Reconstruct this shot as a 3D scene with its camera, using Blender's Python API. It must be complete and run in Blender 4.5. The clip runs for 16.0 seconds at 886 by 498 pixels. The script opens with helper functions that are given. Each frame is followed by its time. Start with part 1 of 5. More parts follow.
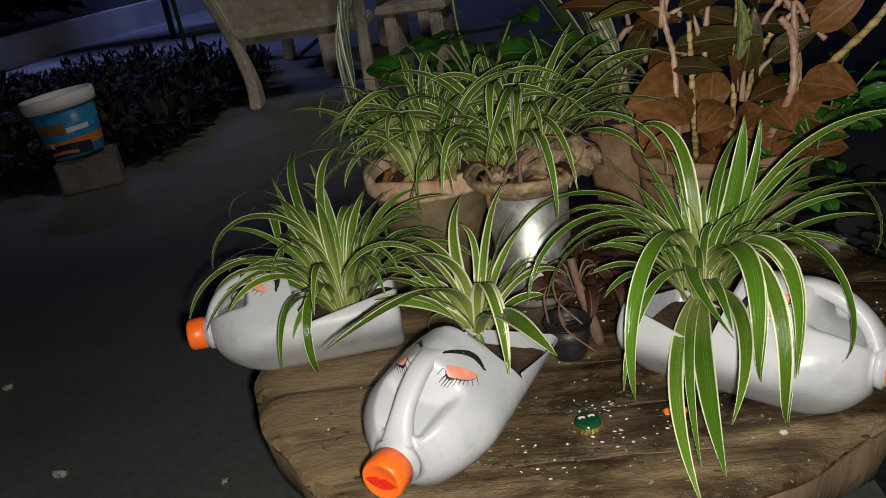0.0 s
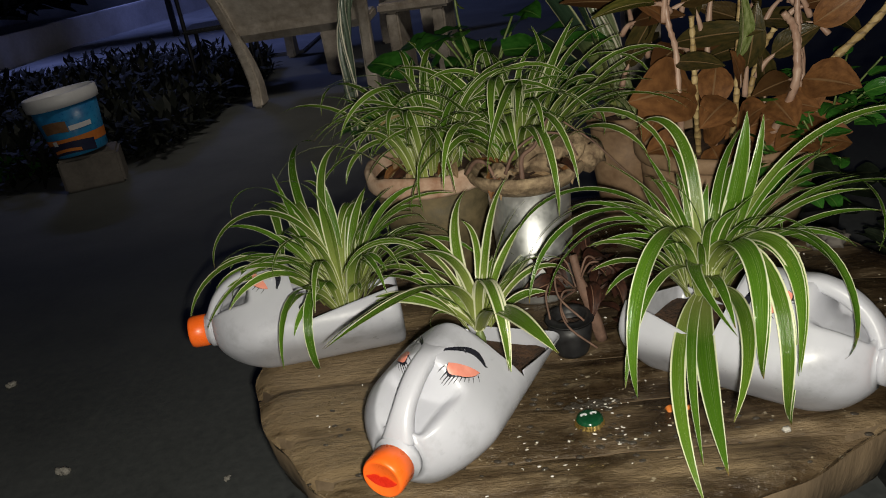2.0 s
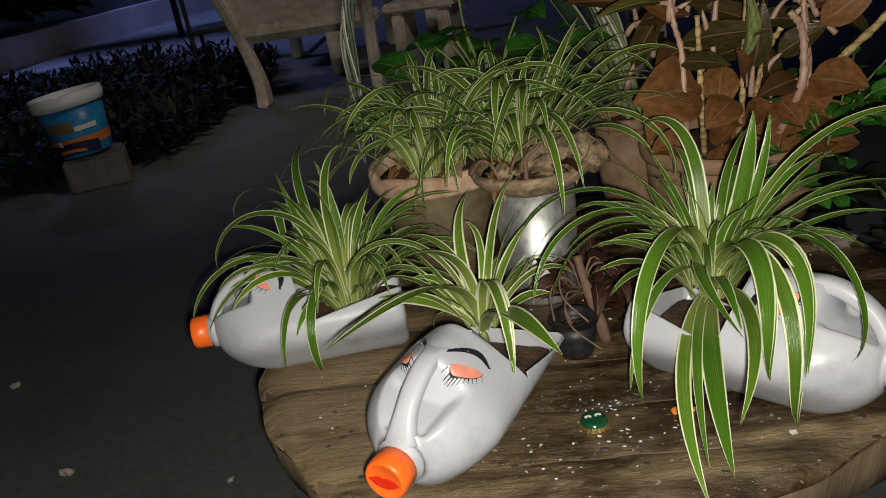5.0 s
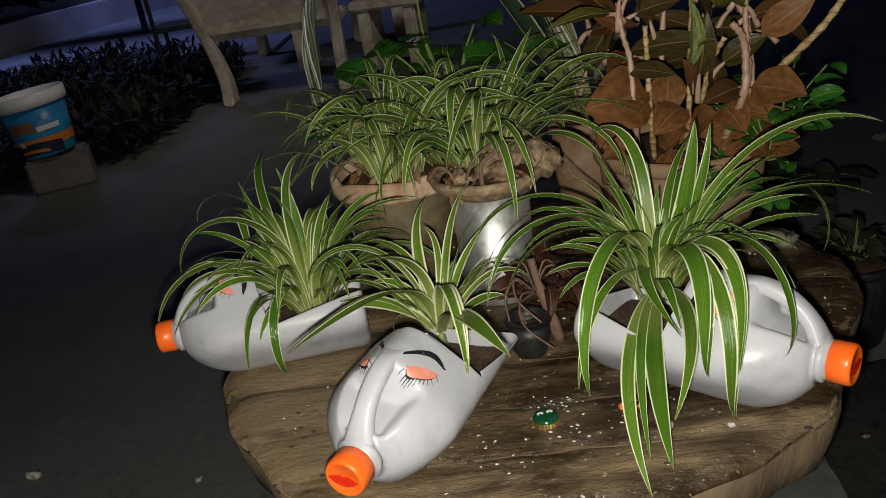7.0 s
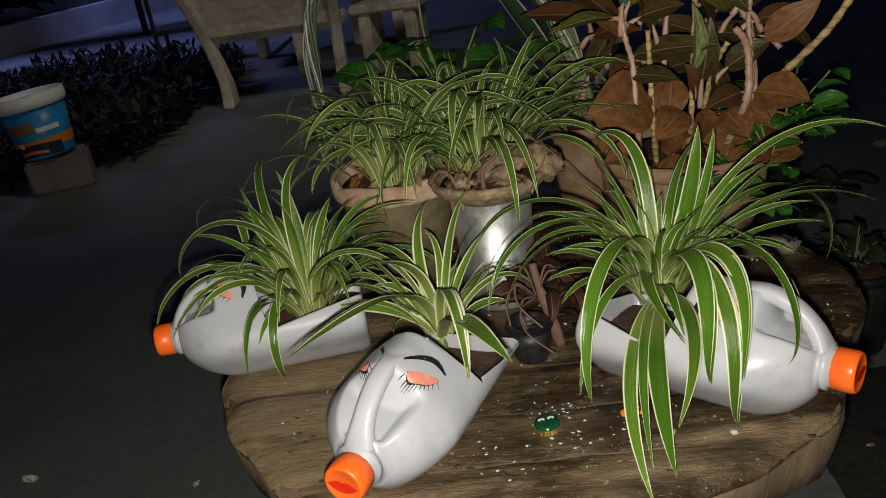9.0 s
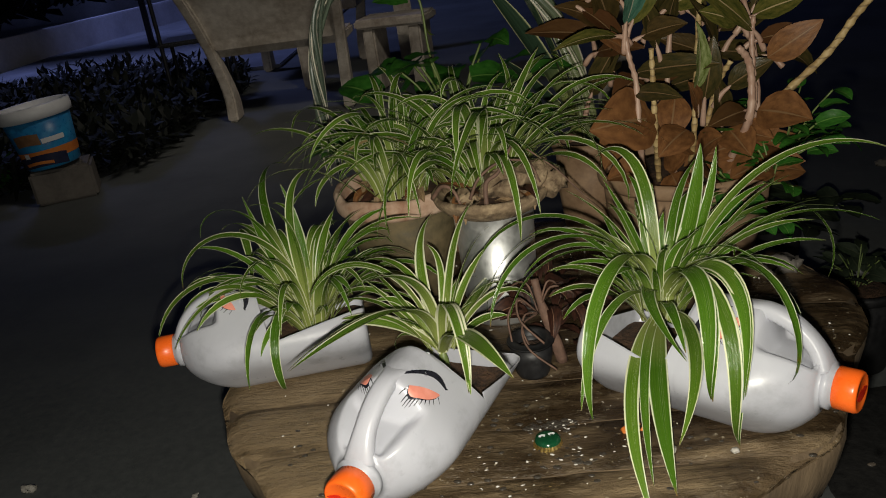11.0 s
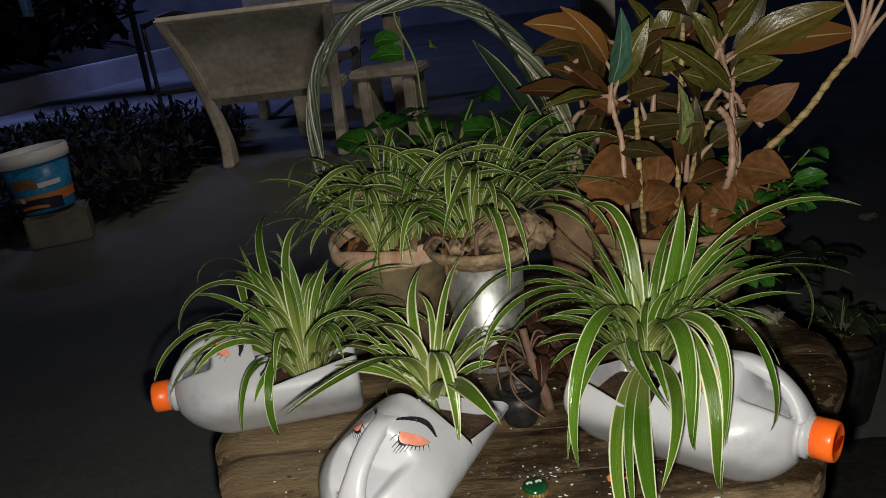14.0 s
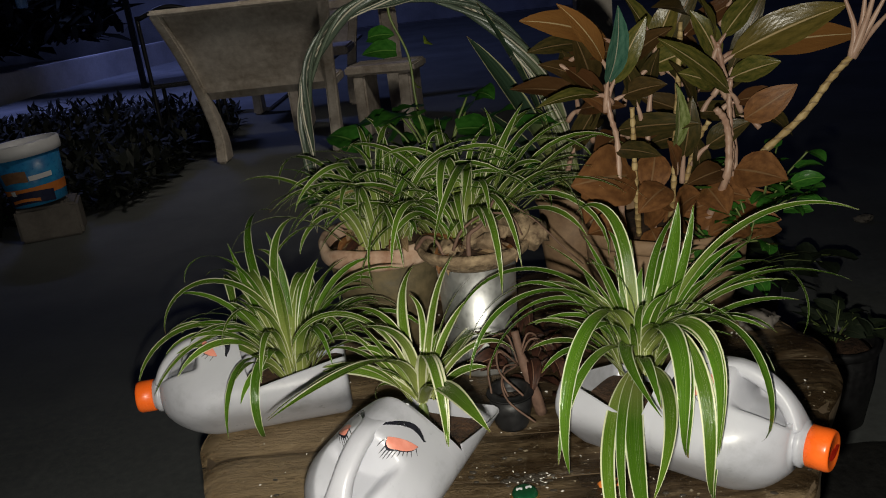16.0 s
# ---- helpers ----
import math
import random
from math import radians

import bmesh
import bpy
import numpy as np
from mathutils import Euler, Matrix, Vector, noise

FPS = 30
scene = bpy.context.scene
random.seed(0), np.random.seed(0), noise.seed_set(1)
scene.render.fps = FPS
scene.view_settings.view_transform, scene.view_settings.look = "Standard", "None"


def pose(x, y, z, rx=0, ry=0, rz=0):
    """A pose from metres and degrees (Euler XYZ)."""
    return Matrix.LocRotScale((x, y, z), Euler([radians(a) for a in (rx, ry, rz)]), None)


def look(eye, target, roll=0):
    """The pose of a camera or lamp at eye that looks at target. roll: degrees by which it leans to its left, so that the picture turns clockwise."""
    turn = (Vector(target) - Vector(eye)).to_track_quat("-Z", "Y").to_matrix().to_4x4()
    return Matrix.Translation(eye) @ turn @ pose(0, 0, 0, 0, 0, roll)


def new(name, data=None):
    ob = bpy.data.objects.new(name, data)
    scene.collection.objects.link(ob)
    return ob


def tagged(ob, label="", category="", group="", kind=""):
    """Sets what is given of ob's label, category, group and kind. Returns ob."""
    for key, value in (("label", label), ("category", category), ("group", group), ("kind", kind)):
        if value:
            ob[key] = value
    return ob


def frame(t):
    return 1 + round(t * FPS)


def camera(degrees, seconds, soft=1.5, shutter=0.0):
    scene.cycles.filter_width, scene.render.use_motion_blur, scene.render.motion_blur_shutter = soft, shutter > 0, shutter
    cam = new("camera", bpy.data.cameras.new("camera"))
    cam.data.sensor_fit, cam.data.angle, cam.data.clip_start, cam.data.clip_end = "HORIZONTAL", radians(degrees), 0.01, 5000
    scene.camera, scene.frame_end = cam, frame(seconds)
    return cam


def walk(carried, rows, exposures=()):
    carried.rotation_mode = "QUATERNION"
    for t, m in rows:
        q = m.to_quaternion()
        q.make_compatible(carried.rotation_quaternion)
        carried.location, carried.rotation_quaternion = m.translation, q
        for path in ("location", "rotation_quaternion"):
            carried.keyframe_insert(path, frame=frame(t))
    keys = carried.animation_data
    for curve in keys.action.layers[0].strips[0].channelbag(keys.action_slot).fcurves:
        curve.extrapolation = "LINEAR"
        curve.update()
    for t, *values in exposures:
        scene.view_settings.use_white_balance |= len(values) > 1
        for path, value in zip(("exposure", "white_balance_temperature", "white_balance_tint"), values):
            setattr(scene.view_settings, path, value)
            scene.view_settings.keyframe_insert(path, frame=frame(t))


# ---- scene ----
cam = camera(57.9, 16.0, 1.0)
PATH = [
    (0, (0.021, -0.217, 0.959), (-0.152, 1.619, 0.185), -9.0),
    (0.5, (0.024, -0.214, 0.96), (-0.148, 1.621, 0.183), -9.3),
    (1, (0.024, -0.214, 0.958), (-0.15, 1.621, 0.182), -9.2),
    (1.5, (0.024, -0.214, 0.959), (-0.15, 1.621, 0.183), -9.2),
    (2, (0.023, -0.214, 0.957), (-0.159, 1.618, 0.178), -9.2),
    (2.5, (0.023, -0.213, 0.959), (-0.161, 1.619, 0.178), -9.2),
    (3, (0.022, -0.214, 0.957), (-0.165, 1.619, 0.178), -9.2),
    (5.3, (0.024, -0.209, 0.954), (-0.17, 1.625, 0.179), -9.3),
    (5.5, (0.024, -0.213, 0.96), (-0.138, 1.619, 0.175), -9.1),
    (6, (0.036, -0.22, 0.964), (-0.09, 1.61, 0.167), -8.8),
    (6.5, (0.044, -0.229, 0.973), (-0.073, 1.602, 0.177), -8.9),
    (7, (0.043, -0.235, 0.975), (-0.08, 1.596, 0.178), -9.0),
    (7.5, (0.042, -0.236, 0.974), (-0.087, 1.596, 0.183), -9.0),
    (8, (0.041, -0.233, 0.974), (-0.085, 1.6, 0.184), -8.9),
    (10.5, (0.04, -0.228, 0.973), (-0.08, 1.612, 0.2), -8.2),
    (11, (0.04, -0.231, 0.975), (-0.08, 1.617, 0.219), -8.0),
    (11.5, (0.042, -0.235, 0.982), (-0.05, 1.636, 0.281), -7.6),
    (12, (0.046, -0.252, 0.993), (-0.016, 1.65, 0.378), -6.9),
    (12.5, (0.046, -0.258, 0.996), (-0.013, 1.65, 0.4), -6.9),
    (13, (0.043, -0.26, 0.992), (-0.035, 1.637, 0.363), -7.1),
    (13.5, (0.041, -0.26, 0.99), (-0.045, 1.631, 0.347), -7.1),
    (14, (0.042, -0.258, 0.989), (-0.044, 1.632, 0.34), -7.0),
    (14.5, (0.041, -0.256, 0.991), (-0.053, 1.633, 0.341), -6.8),
    (15, (0.04, -0.251, 0.987), (-0.053, 1.634, 0.328), -6.7),
    (15.5, (0.042, -0.246, 0.987), (-0.042, 1.641, 0.332), -6.5),
    (16, (0.046, -0.24, 0.987), (-0.028, 1.647, 0.329), -6.3),
]
walk(cam, [(t, look(eye, target, roll)) for t, eye, target, roll in PATH], [(0, 0.0), (8.2, -0.04), (11.5, -0.10), (16, -0.14)])


# ---- world and lights ----
world = bpy.data.worlds.new("night")
scene.world = world
world.use_nodes = True
wbg = world.node_tree.nodes["Background"]
wbg.inputs["Color"].default_value = (0.20, 0.32, 0.85, 1)
wbg.inputs["Strength"].default_value = 0.003


def lamp(name, kind, place, power, color, size):
    data = bpy.data.lights.new(name, kind)
    data.energy, data.color = power, color
    if kind == "AREA":
        data.size = size
    else:
        data.shadow_soft_size = size
    ob = new(name, data)
    ob.location = place
    return ob


# the phone's own torch, just under the lens
lamp("phone_torch", "POINT", (0.035, -0.222, 0.940), 37.0, (1.0, 0.95, 0.82), 0.008)

# an unseen lamp over the yard, added to brighten the bench
bench_fill = lamp("bench_fill_lamp", "AREA", (0.4, 2.1, 2.9), 4.2, (1.0, 0.90, 0.76), 0.4)
bench_fill.data.spread = 1.25
bench_fill.matrix_world = look((0.4, 2.1, 2.9), (-1.15, 4.3, 0.6))
# a second unseen lamp, added for the bluish light on the far paving
far_blue_fill = lamp("far_blue_fill", "AREA", (-4.5, 8.6, 5.0), 150.0, (0.34, 0.42, 1.0), 1.0)
far_blue_fill.matrix_world = look((-4.5, 8.6, 5.0), (-4.8, 11.5, 0.0))


# ---- materials ----
class Nodes:
    """A small builder for node trees."""

    def __init__(self, name):
        self.mat = bpy.data.materials.new(name)
        self.mat.use_nodes = True
        self.tree = self.mat.node_tree
        self.bsdf = self.tree.nodes["Principled BSDF"]
        self.out = self.tree.nodes["Material Output"]

    def node(self, kind):
        return self.tree.nodes.new(kind)

    def link(self, a, b):
        self.tree.links.new(a, b)

    def coords(self, kind="Object"):
        return self.node("ShaderNodeTexCoord").outputs[kind]

    def noise(self, scale, detail=6, rough=0.6, vector=None, stretch=None):
        n = self.node("ShaderNodeTexNoise")
        n.inputs["Scale"].default_value, n.inputs["Detail"].default_value = scale, detail
        n.inputs["Roughness"].default_value = rough
        v = vector or self.coords()
        if stretch:
            m = self.node("ShaderNodeMapping")
            m.inputs["Scale"].default_value = stretch
            self.link(v, m.inputs["Vector"])
            v = m.outputs["Vector"]
        self.link(v, n.inputs["Vector"])
        return n.outputs["Fac"]

    def ramp(self, fac, stops):
        r = self.node("ShaderNodeValToRGB")
        el = r.color_ramp.elements
        while len(el) < len(stops):
            el.new(0.5)
        for e, (p, c) in zip(el, stops):
            e.position = p
            e.color = (*c, 1) if len(c) == 3 else (c[0], c[0], c[0], 1)
        self.link(fac, r.inputs["Fac"])
        return r.outputs["Color"]

    def mix(self, fac, a, b, mode="MIX"):
        m = self.node("ShaderNodeMix")
        m.data_type, m.blend_type = "RGBA", mode
        for sock, v in ((m.inputs[0], fac), (m.inputs[6], a), (m.inputs[7], b)):
            if isinstance(v, (int, float)):
                sock.default_value = v
            elif isinstance(v, tuple):
                sock.default_value = (*v, 1)
            else:
                self.link(v, sock)
        return m.outputs[2]

    def math(self, op, a, b=0.0):
        m = self.node("ShaderNodeMath")
        m.operation = op
        for sock, v in ((m.inputs[0], a), (m.inputs[1], b)):
            if isinstance(v, (int, float)):
                sock.default_value = v
            else:
                self.link(v, sock)
        return m.outputs[0]

    def bump(self, height, strength=0.4, distance=0.002):
        b = self.node("ShaderNodeBump")
        b.inputs["Strength"].default_value, b.inputs["Distance"].default_value = strength, distance
        self.link(height, b.inputs["Height"])
        self.link(b.outputs["Normal"], self.bsdf.inputs["Normal"])
        return b.outputs["Normal"]

    def set(self, **k):
        for name, v in k.items():
            sock = self.bsdf.inputs[{"color": "Base Color", "rough": "Roughness", "metal": "Metallic", "spec": "Specular IOR Level",
                                     "coat": "Coat Weight", "coat_rough": "Coat Roughness"}[name]]
            if isinstance(v, tuple):
                sock.default_value = (*v, 1)
            elif isinstance(v, (int, float)):
                sock.default_value = v
            else:
                self.link(v, sock)
        return self


def surface(name, dark, light, scale=8.0, grain=60.0, rough=0.7, bump=0.4, depth=0.002, stretch=None, metal=0.0, spec=0.5):
    """Two tones in patches, with fine grain over them and relief from the same noise."""
    n = Nodes(name)
    big, fine = n.noise(scale, 5, 0.6, None, stretch), n.noise(grain, 4, 0.65, None, stretch)
    both = n.math("ADD", n.math("MULTIPLY", big, 0.65), n.math("MULTIPLY", fine, 0.35))
    n.set(color=n.ramp(both, [(0.34, dark), (0.66, light)]), rough=n.ramp(fine, [(0.3, (max(rough - 0.12, 0.03),)), (0.7, (min(rough + 0.12, 1),))]), metal=metal, spec=spec)
    n.bump(both, bump, depth)
    return n.mat


def leaf_material(name, green_dark, green_light, edge, margin, stripe, rough=0.32, through_light=0.25):
    """Variegated blade: uv.x runs across the blade, uv.y along it."""
    n = Nodes(name)
    uv = n.node("ShaderNodeSeparateXYZ")
    n.link(n.coords("UV"), uv.inputs[0])
    u, v = uv.outputs[0], uv.outputs[1]
    off = n.math("ABSOLUTE", n.math("SUBTRACT", u, 0.5))
    wob = n.noise(3.0, 3, 0.6, n.coords("UV"), (6.0, 1.2, 1.0))
    off2 = n.math("ADD", off, n.math("MULTIPLY", n.math("SUBTRACT", wob, 0.5), 0.10))
    lines = n.noise(2.0, 4, 0.7, n.coords("UV"), (26.0, 0.5, 1.0))
    info = n.node("ShaderNodeObjectInfo")
    green = n.ramp(lines, [(0.36, green_dark), (0.64, green_light)])
    green = n.mix(n.math("MULTIPLY", info.outputs["Random"], 0.5), green, tuple(c * 0.55 for c in green_dark))
    # the blade pales to yellow-green towards its root
    root = n.ramp(v, [(0.0, (1.0,)), (0.18, (0.75,)), (0.48, (0.0,))])
    green = n.mix(n.math("MULTIPLY", root, 0.75), green, (0.50, 0.54, 0.16))
    streak = n.ramp(lines, [(0.60, (0.0,)), (0.70, (stripe,))])
    green = n.mix(streak, green, edge)
    cream = n.ramp(off2, [(margin - 0.02, (0.0,)), (margin + 0.025, (1.0,))])
    col = n.mix(cream, green, edge)
    tip = n.ramp(v, [(0.965, (0.0,)), (1.0, (1.0,))])
    col = n.mix(n.math("MULTIPLY", tip, info.outputs["Random"]), col, (0.22, 0.12, 0.05))
    n.set(color=col, rough=rough, spec=0.5)
    n.bump(n.math("ADD", lines, n.math("MULTIPLY", n.math("COSINE", n.math("MULTIPLY", off, 34.0)), 0.25)), 0.35, 0.001)
    tr = n.node("ShaderNodeBsdfTranslucent")
    n.link(col, tr.inputs["Color"])
    mx = n.node("ShaderNodeMixShader")
    mx.inputs[0].default_value = through_light
    n.link(n.bsdf.outputs[0], mx.inputs[1])
    n.link(tr.outputs[0], mx.inputs[2])
    n.link(mx.outputs[0], n.out.inputs["Surface"])
    return n.mat


def broad_leaf_material(name, dark, light, vein, rough=0.35, blush=None):
    """Broad leaf with a pale midrib and faint side veins."""
    n = Nodes(name)
    uv = n.node("ShaderNodeSeparateXYZ")
    n.link(n.coords("UV"), uv.inputs[0])
    u, v = uv.outputs[0], uv.outputs[1]
    off = n.math("ABSOLUTE", n.math("SUBTRACT", u, 0.5))
    info = n.node("ShaderNodeObjectInfo")
    blot = n.noise(5.0, 5, 0.6, n.coords("UV"))
    base = n.ramp(blot, [(0.35, dark), (0.65, light)])
    if blush:
        base = n.mix(n.ramp(info.outputs["Random"], [(0.50, (0.0,)), (0.80, (0.85,))]), base, blush)
    ribs = n.math("SINE", n.math("MULTIPLY", n.math("SUBTRACT", v, n.math("MULTIPLY", off, 0.7)), 75.0))
    side = n.ramp(ribs, [(0.80, (0.0,)), (1.0, (0.02,))])
    base = n.mix(side, base, vein)
    mid = n.ramp(off, [(0.012, (1.0,)), (0.035, (0.0,))])
    base = n.mix(mid, base, vein)
    n.set(color=base, rough=rough, spec=0.4)
    n.bump(n.math("ADD", n.math("MULTIPLY", ribs, 0.06), n.math("MULTIPLY", blot, 2.0)), 0.3, 0.0015)
    tr = n.node("ShaderNodeBsdfTranslucent")
    n.link(base, tr.inputs["Color"])
    mx = n.node("ShaderNodeMixShader")
    mx.inputs[0].default_value = 0.2
    n.link(n.bsdf.outputs[0], mx.inputs[1])
    n.link(tr.outputs[0], mx.inputs[2])
    n.link(mx.outputs[0], n.out.inputs["Surface"])
    return n.mat


def plastic_jug_material():
    n = Nodes("milky_plastic")
    dirt = n.noise(9.0, 6, 0.65)
    fine = n.noise(70.0, 4, 0.6)
    col = n.ramp(dirt, [(0.30, (0.36, 0.37, 0.40)), (0.48, (0.57, 0.58, 0.64)), (0.8, (0.63, 0.64, 0.70))])
    n.set(color=col, rough=n.ramp(fine, [(0.3, (0.26,)), (0.7, (0.42,))]), spec=0.5)
    n.bump(n.math("ADD", dirt, n.math("MULTIPLY", fine, 0.1)), 0.25, 0.003)
    tr = n.node("ShaderNodeBsdfTranslucent")
    n.link(col, tr.inputs["Color"])
    mx = n.node("ShaderNodeMixShader")
    mx.inputs[0].default_value = 0.2
    n.link(n.bsdf.outputs[0], mx.inputs[1])
    n.link(tr.outputs[0], mx.inputs[2])
    n.link(mx.outputs[0], n.out.inputs["Surface"])
    return n.mat


def wet_wood_material():
    """Weathered, wet timber: long grain along x, dark cracks, tan bloom, pale specks, puddled gloss."""
    n = Nodes("wet_weathered_wood")
    grain = n.noise(3.6, 8, 0.68, None, (1.0, 7.0, 7.0))
    fine = n.noise(26.0, 6, 0.72, None, (1.0, 1.9, 1.9))
    patch = n.noise(6.5, 6, 0.66, None, (1.0, 2.2, 2.0))
    speck = n.noise(150.0, 2, 0.5)
    col = n.ramp(grain, [(0.30, (0.035, 0.022, 0.012)), (0.48, (0.10, 0.066, 0.035)), (0.70, (0.25, 0.18, 0.10))])
    col = n.mix(n.ramp(patch, [(0.44, (0.92,)), (0.62, (0.0,))]), col, (0.026, 0.016, 0.008))
    col = n.mix(n.ramp(fine, [(0.57, (0.0,)), (0.76, (0.55,))]), col, (0.30, 0.235, 0.145))
    col = n.mix(n.ramp(speck, [(0.68, (0.0,)), (0.74, (0.7,))]), col, (0.42, 0.36, 0.26))
    xyz = n.node("ShaderNodeSeparateXYZ")
    n.link(n.coords(), xyz.inputs[0])
    along = n.math("ADD", n.math("ADD", xyz.outputs[0], n.math("MULTIPLY", xyz.outputs[1], 0.25)), n.math("MULTIPLY", n.math("SUBTRACT", patch, 0.5), 0.9))
    dry = n.ramp(n.math("ADD", along, 0.5), [(0.22, (0.62,)), (0.36, (0.0,))])
    col = n.mix(n.math("MULTIPLY", dry, n.ramp(grain, [(0.34, (0.1,)), (0.5, (1.0,))])), col, (0.31, 0.225, 0.13))
    wet = n.ramp(n.math("ADD", n.math("MULTIPLY", patch, 0.7), n.math("MULTIPLY", fine, 0.3)), [(0.42, (0.12,)), (0.56, (0.6,))])
    n.set(color=col, rough=wet, spec=0.5)
    n.bump(n.math("ADD", n.math("ADD", grain, n.math("MULTIPLY", fine, 0.6)), n.math("MULTIPLY", speck, 0.12)), 0.85, 0.007)
    return n.mat


def ringed_cane_material():
    """Yellow-brown cane with dark leaf scars round it."""
    n = Nodes("ringed_cane")
    z = n.node("ShaderNodeSeparateXYZ")
    n.link(n.coords(), z.inputs[0])
    wob = n.noise(40.0, 3)
    rings = n.math("SINE", n.math("ADD", n.math("MULTIPLY", z.outputs[2], 520.0), n.math("MULTIPLY", wob, 11.0)))
    col = n.ramp(wob, [(0.3, (0.28, 0.17, 0.06)), (0.7, (0.55, 0.42, 0.20))])
    col = n.mix(n.ramp(rings, [(0.55, (0.0,)), (0.98, (0.7,))]), col, (0.13, 0.08, 0.035))
    n.set(color=col, rough=0.6)
    n.bump(rings, 0.5, 0.001)
    return n.mat


M_WOOD = wet_wood_material()
M_WOOD_SIDE = surface("wood_side", (0.06, 0.042, 0.026), (0.24, 0.17, 0.10), 9, 40, 0.75, 0.9, 0.008, (1, 1, 0.3))
M_JUG = plastic_jug_material()
M_ORANGE = surface("orange_plastic", (0.92, 0.13, 0.012), (1.0, 0.17, 0.02), 20, 90, 0.32, 0.15, 0.0006)
M_LIPS = surface("red_paint", (0.62, 0.02, 0.006), (0.80, 0.03, 0.01), 60, 200, 0.3, 0.3, 0.0005)
M_LINER = surface("black_paint", (0.008, 0.009, 0.014), (0.02, 0.02, 0.03), 60, 200, 0.32, 0.2, 0.0004)
M_LID = surface("coral_paint", (0.74, 0.24, 0.17), (0.84, 0.33, 0.25), 40, 160, 0.45, 0.2, 0.0004)
M_SOIL = surface("potting_soil", (0.018, 0.010, 0.006), (0.10, 0.05, 0.025), 40, 160, 0.9, 1.0, 0.008)
M_CLAY = surface("weathered_terracotta", (0.26, 0.12, 0.06), (0.66, 0.50, 0.38), 16, 60, 0.8, 0.5, 0.002)
M_CLAY_DARK = surface("brown_clay", (0.15, 0.085, 0.045), (0.40, 0.27, 0.16), 9, 60, 0.7, 0.5, 0.002)
M_TIN = surface("dull_tin", (0.50, 0.51, 0.51), (0.74, 0.75, 0.74), 12, 60, 0.44, 0.25, 0.001, None, 0.85)
M_MOSSY = surface("mossy_dark_clay", (0.05, 0.042, 0.02), (0.22, 0.165, 0.085), 11, 60, 0.75, 0.6, 0.003)
M_BARK = surface("bark_chunk", (0.07, 0.038, 0.02), (0.42, 0.31, 0.19), 45, 140, 0.85, 1.0, 0.008)
M_BLACK = surface("black_plastic", (0.008, 0.008, 0.009), (0.024, 0.024, 0.026), 20, 80, 0.5, 0.3, 0.001)
M_GROUND = surface("worn_concrete_yard", (0.080, 0.087, 0.086), (0.160, 0.170, 0.168), 1.6, 45, 0.82, 0.5, 0.004)
M_CONCRETE = surface("moulded_concrete", (0.34, 0.28, 0.22), (0.86, 0.80, 0.72), 2.6, 26, 0.8, 0.4, 0.003)
M_SLAB = surface("grey_paving", (0.16, 0.17, 0.19), (0.30, 0.31, 0.34), 2.5, 40, 0.8, 0.4, 0.003)
M_BLOCK = surface("cement_block", (0.10, 0.09, 0.08), (0.20, 0.18, 0.16), 8, 60, 0.9, 0.6, 0.004)
M_WHITE = surface("white_plastic", (0.76, 0.77, 0.80), (0.86, 0.87, 0.90), 8, 60, 0.4, 0.15, 0.001)
M_BLUE = surface("blue_label", (0.02, 0.14, 0.40), (0.03, 0.34, 0.66), 7, 50, 0.35, 0.1, 0.0005)
M_LABEL_ORANGE = surface("orange_label", (0.62, 0.17, 0.03), (0.74, 0.26, 0.06), 20, 60, 0.4, 0.1, 0.0004)
M_NAVY = surface("navy_label", (0.012, 0.016, 0.05), (0.03, 0.035, 0.08), 20, 60, 0.4, 0.1, 0.0004)
M_BROWNPRINT = surface("brown_label", (0.20, 0.10, 0.05), (0.30, 0.17, 0.09), 30, 80, 0.4, 0.1, 0.0004)
M_GREENCAP = surface("green_enamel", (0.004, 0.045, 0.018), (0.008, 0.075, 0.03), 60, 200, 0.18, 0.1, 0.0002)
M_GOLD = surface("gold_tin", (0.55, 0.38, 0.10), (0.78, 0.58, 0.22), 60, 200, 0.3, 0.2, 0.0003, None, 0.9)
M_METAL_DARK = surface("dark_steel", (0.012, 0.013, 0.016), (0.035, 0.036, 0.04), 20, 90, 0.4, 0.2, 0.0006, None, 0.3)
M_STONE = surface("pale_stone", (0.30, 0.28, 0.24), (0.58, 0.55, 0.50), 50, 200, 0.85, 0.5, 0.002)
M_SPIDER = leaf_material("spider_blade", (0.050, 0.150, 0.010), (0.15, 0.29, 0.025), (0.86, 0.90, 0.62), 0.430, 0.40, 0.20)
M_SPIDER_PALE = leaf_material("spider_blade_pale", (0.065, 0.16, 0.012), (0.18, 0.31, 0.03), (0.88, 0.90, 0.60), 0.39, 0.6, 0.23)
M_SPIDER_DULL = leaf_material("spider_blade_far", (0.06, 0.155, 0.012), (0.19, 0.31, 0.035), (0.88, 0.90, 0.60), 0.39, 0.6, 0.25, 0.30)
M_SPIDER_CREAM = leaf_material("spider_blade_cream", (0.085, 0.19, 0.015), (0.20, 0.32, 0.035), (0.90, 0.91, 0.64), 0.335, 0.5, 0.23)
M_DRY = leaf_material("withered_blade", (0.36, 0.24, 0.09), (0.52, 0.38, 0.16), (0.55, 0.44, 0.22), 0.40, 0.3, 0.6, 0.15)
M_BRAID = leaf_material("braided_blade", (0.025, 0.05, 0.04), (0.16, 0.19, 0.13), (0.66, 0.62, 0.50), 0.33, 0.75, 0.3, 0.05)
